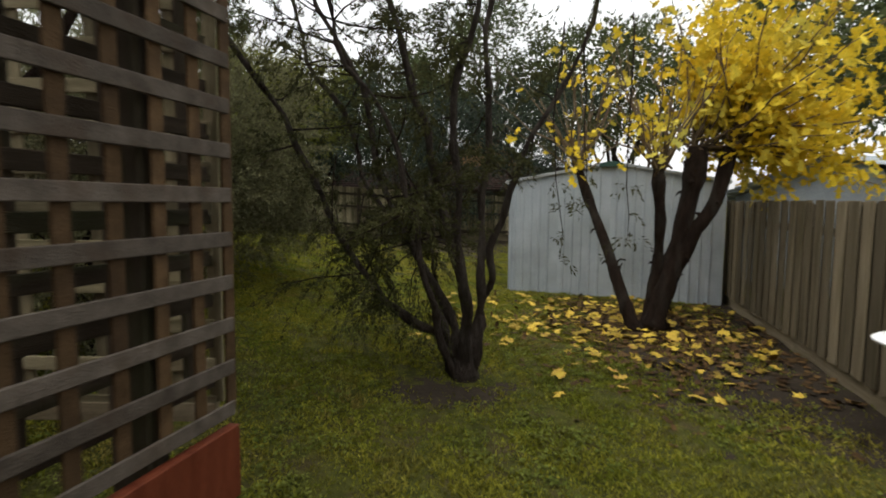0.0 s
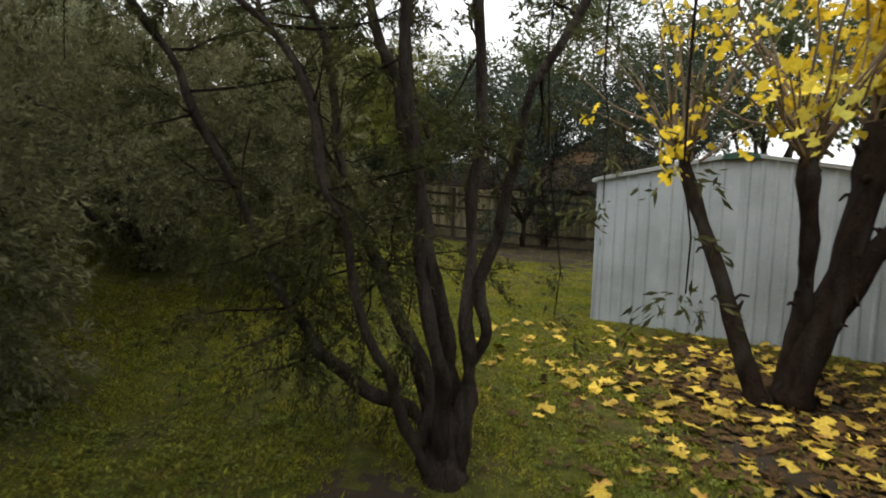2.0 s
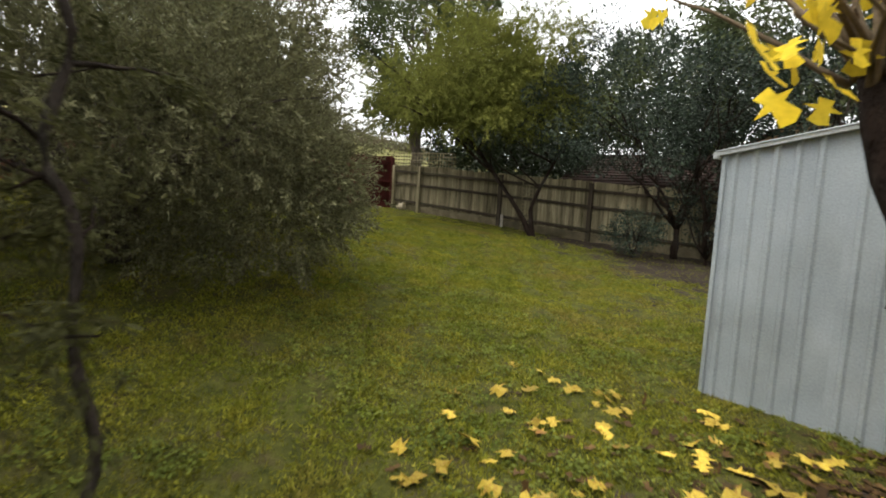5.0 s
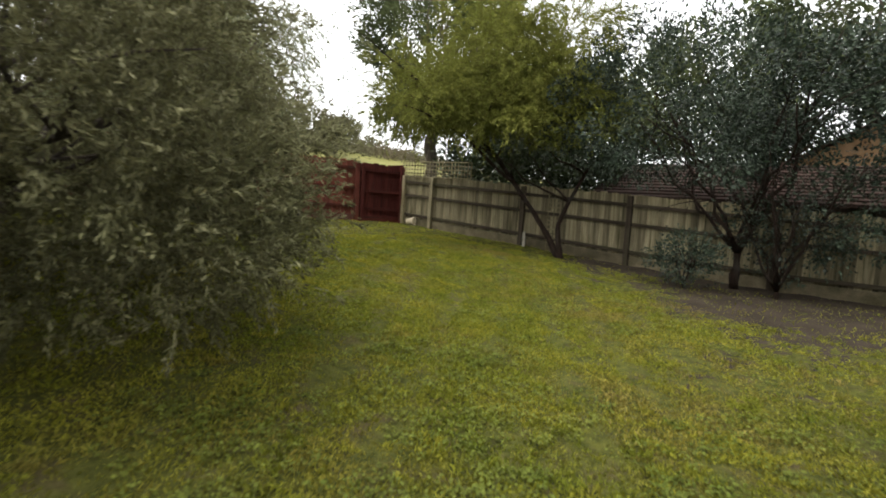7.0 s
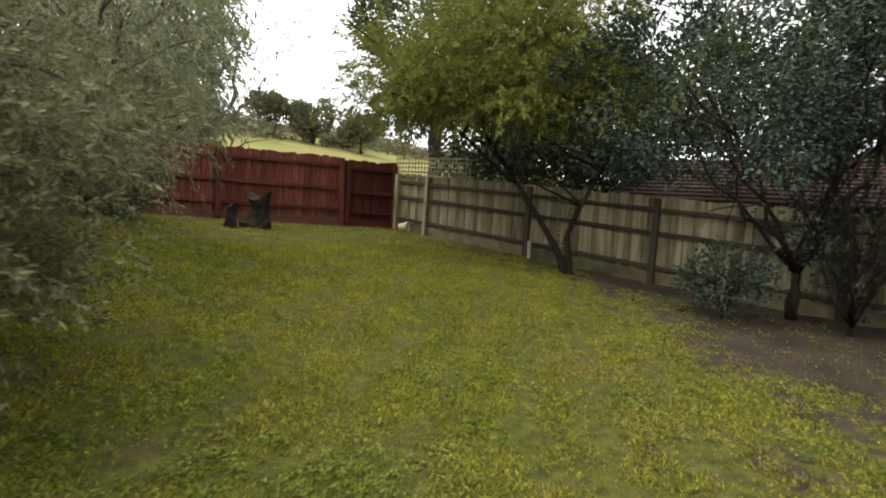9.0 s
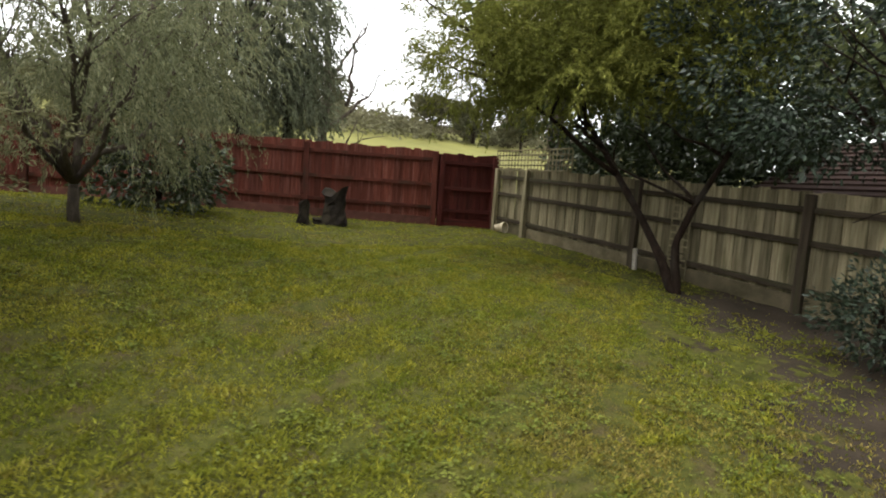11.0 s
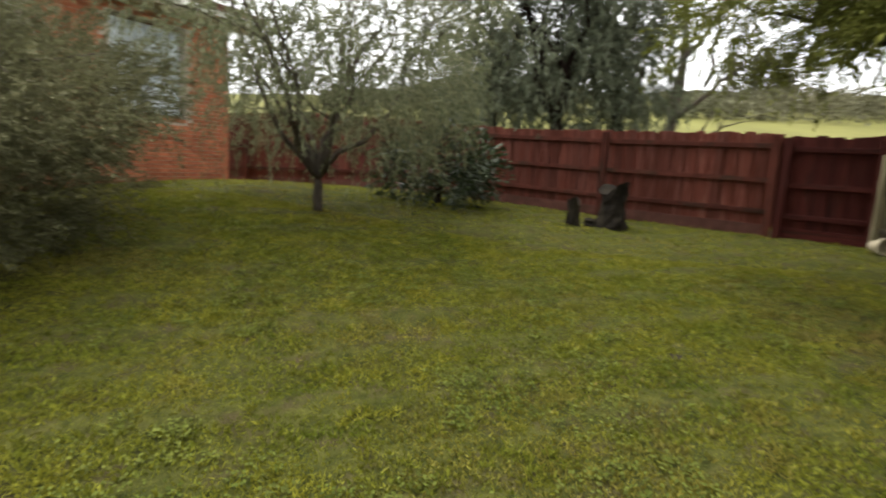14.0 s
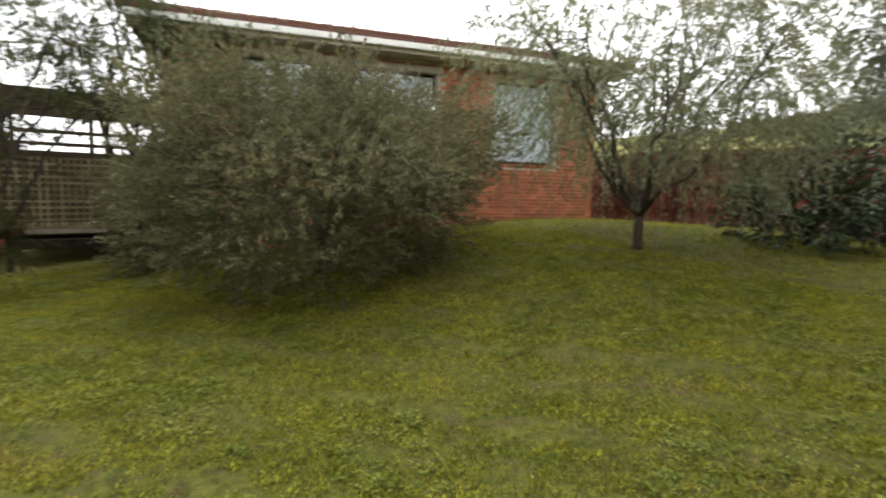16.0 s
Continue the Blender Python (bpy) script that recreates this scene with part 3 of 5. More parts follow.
def house():
    ang = math.atan2(HOUSE_U[1], HOUSE_U[0])
    # local x runs along the wall from its corner by the deck, local -y looks into the yard
    h = thing("brick_house", "red brick house with white gutter and brown tiled roof", "house", Matrix.Translation((HOUSE_A[0], HOUSE_A[1], 0)) @ Matrix.Rotation(ang, 4, "Z"))
    L, base, top = 9.85, 0.2, 4.66
    holes = [(1.46, 5.57, 2.5, 4.4), (7.05, 8.72, 2.5, 4.4)]
    xs = sorted({0.0, L, *[q for a, b, _, _ in holes for q in (a, b)]})

    def block(x0, x1, z0, z1, y0, y1):
        put("wall", box_mesh("wall", x1 - x0, y1 - y0, z1 - z0, M["mortar"], 0), h, Matrix.Translation(((x0 + x1) / 2, (y0 + y1) / 2, z0)), "pale mortar joints")
    for x0, x1 in zip(xs[:-1], xs[1:]):
        hole = [q for q in holes if abs(q[0] - x0) < 1e-6]
        if hole:
            block(x0, x1, base, hole[0][2] - 0.09, 0.012, 0.23)
            block(x0, x1, hole[0][3], top, 0.012, 0.23)
        else:
            block(x0, x1, base, top, 0.012, 0.23)
    for x0, x1, y0, y1 in ((-0.006, 0.2, -0.002, 7.0), (L - 0.2, L + 0.006, -0.002, 7.0), (0.0, L, 7.002, 7.23)):
        put("side_wall", box_mesh("side_wall", x1 - x0, y1 - y0, top - base, M["brickfar"], 0.004), h, Matrix.Translation(((x0 + x1) / 2, (y0 + y1) / 2, base)))
    mesh_brick = box_mesh("brick", 0.23, 0.024, 0.076, M["brick"], 0.004)
    half = box_mesh("brick", 0.11, 0.024, 0.076, M["brick"], 0.004)
    rest_v, rest_f, count = [], [], 0
    rows = int((top - 0.3) / 0.086)
    rr = np.random.default_rng(3)
    for j in range(rows):
        z = 0.3 + j * 0.086
        x = 0.115 if j % 2 else 0.235
        while x < L - 0.05:
            inside = [q for q in holes if q[0] - 0.10 < x < q[1] + 0.10 and q[2] - 0.15 < z < q[3]]
            if not inside:
                near = x > 5.6 and 1.1 < z < 4.62
                if near and count < 300 and (x > 6.7 or z > 3.4):
                    put("brick", mesh_brick, h, Matrix.Translation((x, 0.004 + rr.normal(0, 0.0012), z)))
                    count += 1
                else:
                    y = rr.normal(0, 0.0012) + 0.004
                    k = len(rest_v)
                    for dz in (0, 0.076):
                        rest_v += [(x - 0.115, y + 0.012, z + dz), (x + 0.115, y + 0.012, z + dz), (x + 0.112, y - 0.012, z + dz), (x - 0.112, y - 0.012, z + dz)]
                    rest_f += [(k + 3, k + 2, k + 6, k + 7), (k + 4, k + 7, k + 6, k + 5), (k, k + 1, k + 2, k + 3), (k, k + 3, k + 7, k + 4), (k + 1, k + 5, k + 6, k + 2)]
            x += 0.24
    tagged(put("brickwork", mesh_of("brickwork", rest_v, rest_f, M["brickfar"]), h, None, "red face brickwork"), kind="stuff")
    for a, b, z0, z1 in holes:
        w = put("window", box_mesh("window", b - a - 0.08, 0.02, z1 - z0 - 0.08, M["glass"], 0), h, Matrix.Translation(((a + b) / 2, 0.1, z0 + 0.04)), "large glass pane reflecting the sky")
        w.visible_shadow = False
        # pale sheet added behind the glass, imitates sky reflected in the pane
        put("blind", box_mesh("blind", b - a - 0.12, 0.012, z1 - z0 - 0.12, M["blind"], 0.003), h, Matrix.Translation(((a + b) / 2, 0.17, z0 + 0.06)), "pale grey-white sheet added in place of reflected sky")
        bars = [beam("window_frame", (q + s * 0.025, 0.09, z0), (q + s * 0.025, 0.09, z1), 0.05, 0.06, M["white"], h) for q, s in ((a, 1), (b, -1))]
        bars += [beam("window_frame", (a + 0.052, 0.09, zz), (b - 0.052, 0.09, zz), 0.06, 0.05, M["white"], h) for zz in (z0 + 0.025, z1 - 0.025)]
        if b - a > 2:
            bars.append(beam("window_frame", ((a + b) / 2, 0.085, z0 + 0.052), ((a + b) / 2, 0.085, z1 - 0.052), 0.05, 0.06, M["white"], h))
        for o in bars:
            o.parent, o.matrix_parent_inverse = w, w.matrix_local.inverted()
        n = int((b - a) / 0.125)
        for i in range(n):
            put("brick", half, h, Matrix.Translation((a + (i + 0.5) * (b - a) / n, 0.0, z0 - 0.085)) @ Matrix.Rotation(0.15, 4, "X"))
    beam("lintel", (1.3, 0.0, 4.48), (5.7, 0.0, 4.48), 0.05, 0.13, M["cream"], h, "cream timber head above window")
    # eaves
    beam("soffit", (-0.5, -0.24, 4.67), (L + 0.5, -0.24, 4.67), 0.51, 0.02, M["cream"], h, "cream soffit lining")
    beam("fascia", (-0.5, -0.5, 4.74), (L + 0.5, -0.5, 4.74), 0.03, 0.16, M["cream"], h, "cream fascia board")
    bm = bmesh.new()
    prof = [(0, 0), (-0.115, 0), (-0.125, 0.02), (-0.125, 0.12), (-0.11, 0.125), (-0.11, 0.03), (0, 0.03)]
    va = [bm.verts.new((-0.5, y - 0.515, z + 4.735)) for y, z in prof]
    vb = [bm.verts.new((L + 0.5, y - 0.515, z + 4.735)) for y, z in prof]
    for i in range(len(prof) - 1):
        bm.faces.new((va[i], vb[i], vb[i + 1], va[i + 1]))
    bm.faces.new(va)
    bm.faces.new(vb[::-1])
    part("gutter", bm, M["white"], h, "white metal gutter")
    # hipped tiled roof: courses of wavy tile strips
    ridge_z, depth = 6.02, 4.1
    bm = bmesh.new()
    n_rows = 13
    for i in range(n_rows):
        t0, t1 = i / n_rows, (i + 1) / n_rows
        y0, y1 = -0.6 + t0 * depth, -0.6 + t1 * depth
        z0, z1 = 4.88 + t0 * (ridge_z - 4.88) + 0.035, 4.88 + t1 * (ridge_z - 4.88)
        xa, xb = -0.6 + t0 * 3.2, L + 0.6 - t0 * 3.2
        cols = int((xb - xa) / 0.1)
        low = [bm.verts.new((xa + (xb - xa) * k / cols, y0, z0 + 0.018 * math.cos(k * math.pi / 1.5))) for k in range(cols + 1)]
        high = [bm.verts.new((xa + (xb - xa) * k / cols, y1, z1 + 0.018 * math.cos(k * math.pi / 1.5))) for k in range(cols + 1)]
        lip = [bm.verts.new((v.co.x, v.co.y, v.co.z - 0.04)) for v in low]
        for k in range(cols):
            bm.faces.new((low[k], low[k + 1], high[k + 1], high[k]))
            bm.faces.new((lip[k], lip[k + 1], low[k + 1], low[k]))
    part("roof", bm, M["tile"], h, "brown concrete roof tiles")
    bm = bmesh.new()
    pts = [(-0.6, -0.6, 4.89), (2.6, 3.5, 6.03), (L - 2.6, 3.5, 6.03), (L + 0.6, -0.6, 4.89), (-0.6, 7.8, 4.89), (L + 0.6, 7.8, 4.89)]
    v = [bm.verts.new(p) for p in pts]
    for f in ((0, 1, 4), (1, 2, 5, 4), (2, 3, 5)):
        bm.faces.new([v[i] for i in f])
    part("roof_back", bm, M["tile"], h)
    rb = Bundle()
    for a, b in (((-0.6, -0.6, 4.93), (2.6, 3.5, 6.07)), ((2.6, 3.5, 6.07), (L - 2.6, 3.5, 6.07)), ((L - 2.6, 3.5, 6.07), (L + 0.6, -0.6, 4.93))):
        rb.add(*tube(wander(a, b, 24, 0.004, rr), 0.075 + 0.012 * (np.arange(24) % 2), 6))
    rb.make("ridge_tiles", M["tile"], h)
    dp = Bundle()
    dp.add(*tube([(0.06, -0.5, 4.75), (0.05, -0.36, 4.6), (0.02, -0.10, 4.42), (0.0, -0.07, 4.2), (0.0, -0.07, 0.3)], [0.045] * 5, 8))
    dp.make("downpipe", M["white"], h, "white painted downpipe")
    aer = Bundle()
    aer.add(*tube([(6.02, -0.62, 4.7), (6.02, -0.62, 7.2)], [0.014, 0.012], 6))
    aer.make("aerial_mast", M["trim"], h, "thin grey metal mast")
    return h


M["brickfar"] = surface("red_brick_field", (0.33, 0.115, 0.058), (0.45, 0.17, 0.085), 12, 0.9, 0.5, 120, vary=0.28, stain=(0.25, 0.08, 0.05), island=True)
HOUSE = house()

# ---- deck and pergola ----


def deck():
    d = thing("raised_deck", "raised timber deck with lattice screens and pergola", "deck")
    x0, x1, y0, y1, z = -3.7, -0.72, -3.0, 1.62, 0.72
    me = box_mesh("deck_board", 0.09, 0.7 - y0, 0.03, M["darkwood"], 0.003)
    n = int((x1 - x0) / 0.097)
    for i in range(n):
        put("deck_board", me, d, Matrix.Translation((x0 + (i + 0.5) * (x1 - x0) / n, (y0 + 0.7) / 2, z - 0.03)))
    beam("lattice_rail", (x0 + 0.5, y1 + 0.05, 0.92), (x1 + 0.02, y1 + 0.05, 0.92), 0.035, 0.06, M["tanwood"], d)
    beam("edge_board", (-0.62, 1.60, 0.80), (-1.02, 0.1, 0.80), 0.035, 0.22, M["redboard"], d, "red-brown timber edge board")
    # near-black bearers: the shade under the deck is put into their colour
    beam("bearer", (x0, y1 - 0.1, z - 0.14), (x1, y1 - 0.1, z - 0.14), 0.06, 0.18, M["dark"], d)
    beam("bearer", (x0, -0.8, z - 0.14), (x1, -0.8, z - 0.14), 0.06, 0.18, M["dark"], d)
    for x, y in ((-0.775, 1.372), (-2.45, 1.6), (-3.6, 1.6), (-2.45, -0.8), (-0.95, -0.8)):
        g = float(height(x, y))
        beam("post", (x, y, g), (x, y, 3.45), 0.1, 0.1, M["darkwood"], d, "dark timber post")
    for i in range(6):
        y = 1.62 - i * 0.8
        beam("pergola_beam", (-3.9, y, 3.5), (-0.75, y, 3.5), 0.05, 0.19, M["darkwood"], d, "dark timber beam")
    for x in (-3.6, -2.45, -1.2):
        beam("rafter", (x, -2.6, 3.34), (x, 1.75, 3.34), 0.05, 0.12, M["darkwood"], d)
    for k in range(3):
        z2 = 2.45 + k * 0.3
        beam("side_rail", (-3.7, -2.6 + 0.1 * k, z2), (-0.95, -2.6 + 0.1 * k, z2), 0.05, 0.1, M["darkwood"], d)
    lattice("", "", (-3.15, 1.66, 0.95), (1, 0, 0), (0, 0, 1), 2.45, 1.32, 0.115, 0.042, M["greywood"], d)
    lattice("", "", (-0.62, 1.60, 0.96), (-0.26, -0.966, 0), (0, 0, 1), 1.7, 1.64, 0.126, 0.042, M["latticewood"], d, -1, M["battentan"])
    lattice("", "", (-0.70, 1.70, 1.02), (-0.26, -0.966, 0), (0, 0, 1), 1.9, 1.52, 0.126, 0.045, M["darkwood"], d, -1)
    return d


deck()
# added wall; its dark colour stands in for the shade behind the lattice
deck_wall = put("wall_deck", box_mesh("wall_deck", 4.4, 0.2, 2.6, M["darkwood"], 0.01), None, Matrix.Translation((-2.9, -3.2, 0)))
tagged(deck_wall, "plain wall added behind the deck, dark in place of shade", "wall", kind="structure")
# unseen wall added behind the camera to cut sky light on the lattice
put_wall = put("wall_back", box_mesh("wall_back", 3.2, 0.2, 3.1, M["brickfar"], 0.01), None, Matrix.Translation((0.9, -1.7, 0)))
tagged(put_wall, "unseen plain red brick wall added to block light at the start", "wall", kind="structure")

# ---- trees and shrubs ----


def gz(x, y):
    return float(height(x, y))


def tea_tree():
    r = np.random.default_rng(11)
    bx, by = 0.2, 4.63
    z = gz(bx, by)
    t = thing("tea_tree", "dark multi-stemmed tea tree with fine wispy leaves", "tree")
    stems = [
        (0.055, [(0.17, 4.63, z), (0.03, 4.6, 0.47), (-0.4, 4.5, 0.70), (-0.69, 4.45, 1.04), (-1.07, 4.4, 1.86), (-1.5, 4.35, 2.58), (-2.0, 4.3, 3.3)]),
        (0.06, [(0.15, 4.6, z), (0.08, 4.66, 0.61), (-0.19, 4.75, 1.04), (-0.4, 4.85, 1.47), (-0.69, 4.95, 2.34), (-1.17, 5.05, 3.3), (-1.4, 5.1, 4.0)]),
        (0.06, [(0.2, 4.66, z), (0.15, 4.7, 0.7), (0.08, 4.7, 1.24), (-0.11, 4.72, 1.95), (-0.3, 4.7, 2.67), (-0.5, 4.7, 3.6), (-0.5, 4.6, 4.3)]),
        (0.055, [(0.22, 4.6, z), (0.2, 4.5, 0.65), (0.12, 4.3, 1.25), (0.08, 4.1, 2.2), (0.2, 3.95, 3.3), (0.25, 3.9, 4.0)]),
        (0.055, [(0.23, 4.63, z), (0.3, 4.6, 0.6), (0.33, 4.52, 1.2), (0.36, 4.42, 2.1), (0.42, 4.25, 3.3), (0.45, 4.2, 4.2)]),
        (0.045, [(0.25, 4.64, z), (0.34, 4.6, 0.6), (0.42, 4.5, 1.0), (0.52, 4.34, 1.65), (0.72, 4.05, 2.2), (1.0, 3.7, 2.9), (1.15, 3.55, 3.5)]),
        (0.045, [(0.14, 4.66, z), (0.02, 4.8, 0.45), (-0.28, 5.0, 1.2), (-0.85, 5.1, 2.2), (-1.3, 5.2, 3.1), (-1.6, 5.2, 3.8)]),
        (0.034, [(0.16, 4.70, z), (0.05, 5.02, 0.32), (-0.03, 5.26, 0.6), (-0.08, 5.28, 1.2), (-0.15, 5.25, 1.7), (-0.2, 5.22, 2.2), (-0.36, 5.3, 3.2)]),
        (0.04, [(0.12, 4.58, z), (-0.05, 4.3, 0.8), (-0.3, 4.1, 1.6), (-0.6, 3.9, 2.4), (-0.9, 3.8, 3.2)]),
    ]
    tips, tipway = [], []
    twig = Bundle()
    foot = Bundle()
    foot.add(*tube([(0.2, 4.63, z - 0.05), (0.2, 4.63, z + 0.04), (0.19, 4.63, z + 0.14), (0.2, 4.64, z + 0.26), (0.2, 4.64, z + 0.4)], [0.15, 0.115, 0.10, 0.105, 0.085], 12))
    foot.make("trunk", M["teabark"], t)
    for rad, pts in stems:
        p = path_through(pts, 7, 0.15, r)
        b = Bundle()
        b.add(*tube(p, knobby(len(p), rad * 0.82, rad * 0.26, r, 0.16), 9))
        b.make("stem", M["teabark"], t)
        open_side = pts[-1][0] > -0.7
        for k in range(13 if open_side else 20):
            i = int(r.integers(len(p) * (0.52 if open_side else 0.36), len(p) - 1))
            d = r.normal(0, 1, 3) * np.array([1, 1, 0.5]) + np.array([0, 0, 0.45])
            d /= np.linalg.norm(d)
            ln = r.uniform(0.25, 0.85)
            if open_side:
                d[0], ln = -abs(d[0]) * 0.7, ln * 0.6
            e = p[i] + d * ln + np.array([0, 0, -0.12 * ln])
            q = wander(p[i], e, 6, 0.08, r)
            twig.add(*tube(q, np.linspace(0.009, 0.003, 6), 4))
            for s in range(5):
                f = r.uniform(0.3, 1)
                tips.append(p[i] + (e - p[i]) * f)
                tipway.append(d + r.normal(0, 0.7, 3))
    # thin twigs that hang in front of the shed
    hung = []
    for x, y, z0, z1 in ((0.77, 3.6, 2.75, 1.22), (1.1, 3.27, 2.7, 1.38), (0.9, 3.5, 2.7, 1.6)):
        q = wander((x, y + 0.05, z0), (x, y, z1), 9, 0.05, r)
        twig.add(*tube(q, np.linspace(0.006, 0.002, 9), 4))
        s = q[r.integers(4, 9, 9)] + r.normal(0, 0.01, (9, 3))
        hung.append(sprays(r, s, r.normal(0, 1, (9, 3)) * np.array([1, 1, 0.4]), 16, 0.15, 0.5))
    # low side sprays and hanging twigs
    for x, y, z0, z1 in ((-0.55, 4.45, 1.25, 0.75), (-0.75, 4.5, 1.3, 0.85), (-0.3, 4.55, 0.95, 0.6), (-0.62, 4.7, 1.1, 0.7),  (-0.95, 4.4, 1.6, 0.95), (-0.15, 4.75, 0.8, 0.35)):
        q = wander((x + 0.1, y, z0 + 0.35), (x, y, z1), 7, 0.06, r)
        twig.add(*tube(q, np.linspace(0.007, 0.002, 7), 4))
        for s in range(14):
            tips.append(q[int(r.integers(2, 7))] + r.normal(0, 0.02, 3))
            tipway.append(np.array([r.normal(0, 0.6), r.normal(0, 0.6), -0.5]))
    tagged(twig.make("twig_tuft", M["bark"], t), kind="stuff")
    at, way = sprays(r, np.array(tips), np.array(tipway), 62, 0.36, 0.45)
    for a3, w3 in hung:
        at, way = np.concatenate([at, a3]), np.concatenate([way, w3])
    put("crown", leaf_mesh("crown", LEAF4, at, way, 0.042, 0.011, M["teatree"], r), t, None, "dark fine needle-like leaves")
    return t


tea_tree()


def autumn_tree():
    r = np.random.default_rng(5)
    bx, by = 2.47, 6.48
    z = gz(bx, by) - 0.03
    t = thing("autumn_tree", "pollarded tree with dark trunks and yellow lobed leaves", "tree")
    trunks = [
        (0.088, 0.05, [(2.28, 6.40, z), (2.19, 6.45, 0.35), (2.09, 6.6, 0.72), (1.94, 6.85, 1.29), (1.75, 7.2, 2.05)]),
        (0.075, 0.055, [(2.44, 6.52, z), (2.50, 6.50, 0.5), (2.55, 6.45, 1.04), (2.50, 6.3, 1.4), (2.40, 6.2, 1.98)]),
        (0.14, 0.10, [(2.50, 6.45, z), (2.58, 6.45, 0.45), (2.76, 6.5, 0.95), (2.92, 6.5, 1.78), (2.97, 6.5, 2.25)]),
        (0.09, 0.07, [(2.76, 6.5, 0.85), (2.95, 6.42, 1.3), (3.13, 6.35, 1.6), (3.28, 6.3, 2.3)]),
    ]
    shoots = Bundle()
    tips, ways = [], []
    for k, (r0, r1, pts) in enumerate(trunks):
        p = path_through(pts, 5, 0.04, r)
        rad = knobby(len(p), r0, r1, r, 0.1)
        rad[-3:] *= (1.15, 1.35, 1.0)
        rad[:2] *= 1.25
        b = Bundle()
        b.add(*tube(p, rad, 11))
        for q in range(9):
            i = int(r.integers(2, len(p)))
            d = r.normal(0, 1, 3)
            d /= np.linalg.norm(d)
            b.add(*tube([p[i], p[i] + d * rad[i] * 1.05, p[i] + d * (rad[i] + 0.035) + np.array([0, 0, 0.02]), p[i] + d * (rad[i] + 0.06) + r.normal(0, 0.02, 3)], [rad[i] * 0.4, rad[i] * 0.26, 0.014, 0.008], 6))
        b.make("trunk", M["bark"], t)
        n, out = ((26, -0.2), (26, 0.0), (34, 0.35), (34, 0.55))[k]
        for q in range(n):
            d = np.array([r.normal(out, 0.6), r.normal(-0.05, 0.6), r.uniform(0.5, 1.5)])
            d /= np.linalg.norm(d)
            ln = r.uniform(0.9, 2.4) if k >= 2 else r.uniform(0.7, 1.7)
            s = p[-1] + r.normal(0, 0.05, 3)
            e = s + d * ln
            if k >= 2 and q % 3 == 0:
                e = s + np.array([r.uniform(0.6, 1.9), r.normal(-0.1, 0.5), r.uniform(-0.8, 0.6)])
            w = wander(s, e, 8, 0.05, r)
            shoots.add(*tube(w, np.linspace(0.016, 0.004, 8), 5))
            many = (2, 5, 52, 58)[k]
            for j in range(many):
                f = r.uniform(0.25, 1)
                tips.append(w[min(7, int(f * 8))] + r.normal(0, 0.09, 3))
                ways.append(np.array([r.normal(0, 0.7), r.normal(0, 0.7), r.uniform(-0.6, 0.4)]))
    for x, y, zz, n in ((1.38, 5.75, 2.02, 6), (1.5, 6.4, 2.0, 7), (1.66, 6.9, 2.15, 8)):
        for j in range(n):
            tips.append(np.array((x, y, zz)) + r.normal(0, 0.09, 3))
            ways.append(np.array([r.normal(0, 0.5), r.normal(-0.3, 0.4), -0.5]))
        shoots.add(*tube(wander((1.75, 7.2, 2.08), (x, y, zz + 0.08), 6, 0.06, r), np.linspace(0.012, 0.005, 6), 5))
    tagged(shoots.make("shoot_tuft", M["shoot"], t, "thin pale brown shoots"), kind="stuff")
    at, way = np.array(tips), np.array(ways)
    put("crown", leaf_mesh("crown", LOBED, at, way, 0.098, 0.102, M["yellow"], r, droop=0.5, twist=0.7), t, None, "bright yellow lobed autumn leaves")
    return t


autumn_tree()


def limbs(t, r, base, spread, top, n, r0, material, fork=0.5):
    """A short trunk and limbs fanning out of it into the crown."""
    b = Bundle()
    base = np.array(base, float)
    head = base + np.array([0, 0, fork])
    b.add(*tube(wander(base, head, 6, 0.06, r), knobby(6, r0 * 1.25, r0 * 0.9, r), 9))
    ends = []
    for i in range(n):
        a = 2 * math.pi * i / n + r.normal(0, 0.3)
        e = np.array([base[0] + math.cos(a) * spread * r.uniform(0.4, 1), base[1] + math.sin(a) * spread * r.uniform(0.4, 1), top * r.uniform(0.75, 1.05)])
        p = wander(head, e, 9, 0.09, r)
        b.add(*tube(p, knobby(9, r0 * 0.6, 0.012, r), 6))
        for k in range(5):
            s = p[int(r.integers(3, 8))]
            q = s + (e - head) * r.uniform(0.15, 0.35) + r.normal(0, 0.25 * spread, 3) * np.array([1, 1, 0.6])
            b.add(*tube(wander(s, q, 6, 0.08, r), np.linspace(r0 * 0.2, 0.006, 6), 5))
            ends.append(q)
    b.make("trunk", material, t)
    return np.array(ends)


def olive_bush():
    r = np.random.default_rng(21)
    x, y = -4.26, 7.5
    z = gz(x, y)
    t = thing("olive_bush", "large rounded grey-green shrub with narrow leaves", "shrub")
    limbs(t, r, (x, y, z), 2.1, z + 2.2, 11, 0.11, M["greybark"], 0.25)
    cs, at, way = crown_points(r, (x, y, z + 1.5), (2.4, 2.4, 1.16), 760, 0.33, 10, 0.65, -0.5)
    c2, at2, way2 = crown_points(r, (x + 0.35, y + 0.85, z + 0.62), (2.0, 1.35, 0.55), 210, 0.27, 10, 0.5, -0.9)
    at, way = np.concatenate([at, at2]), np.concatenate([way, way2])
    a2, w2 = sprays(r, at, way + np.array([0, 0, 0.35]), 25, 0.3, 0.12)
    put("crown", leaf_mesh("crown", LEAF4, a2, w2, 0.058, 0.0165, M["olive"], r), t, None, "narrow grey-green leaves")
    return t


olive_bush()


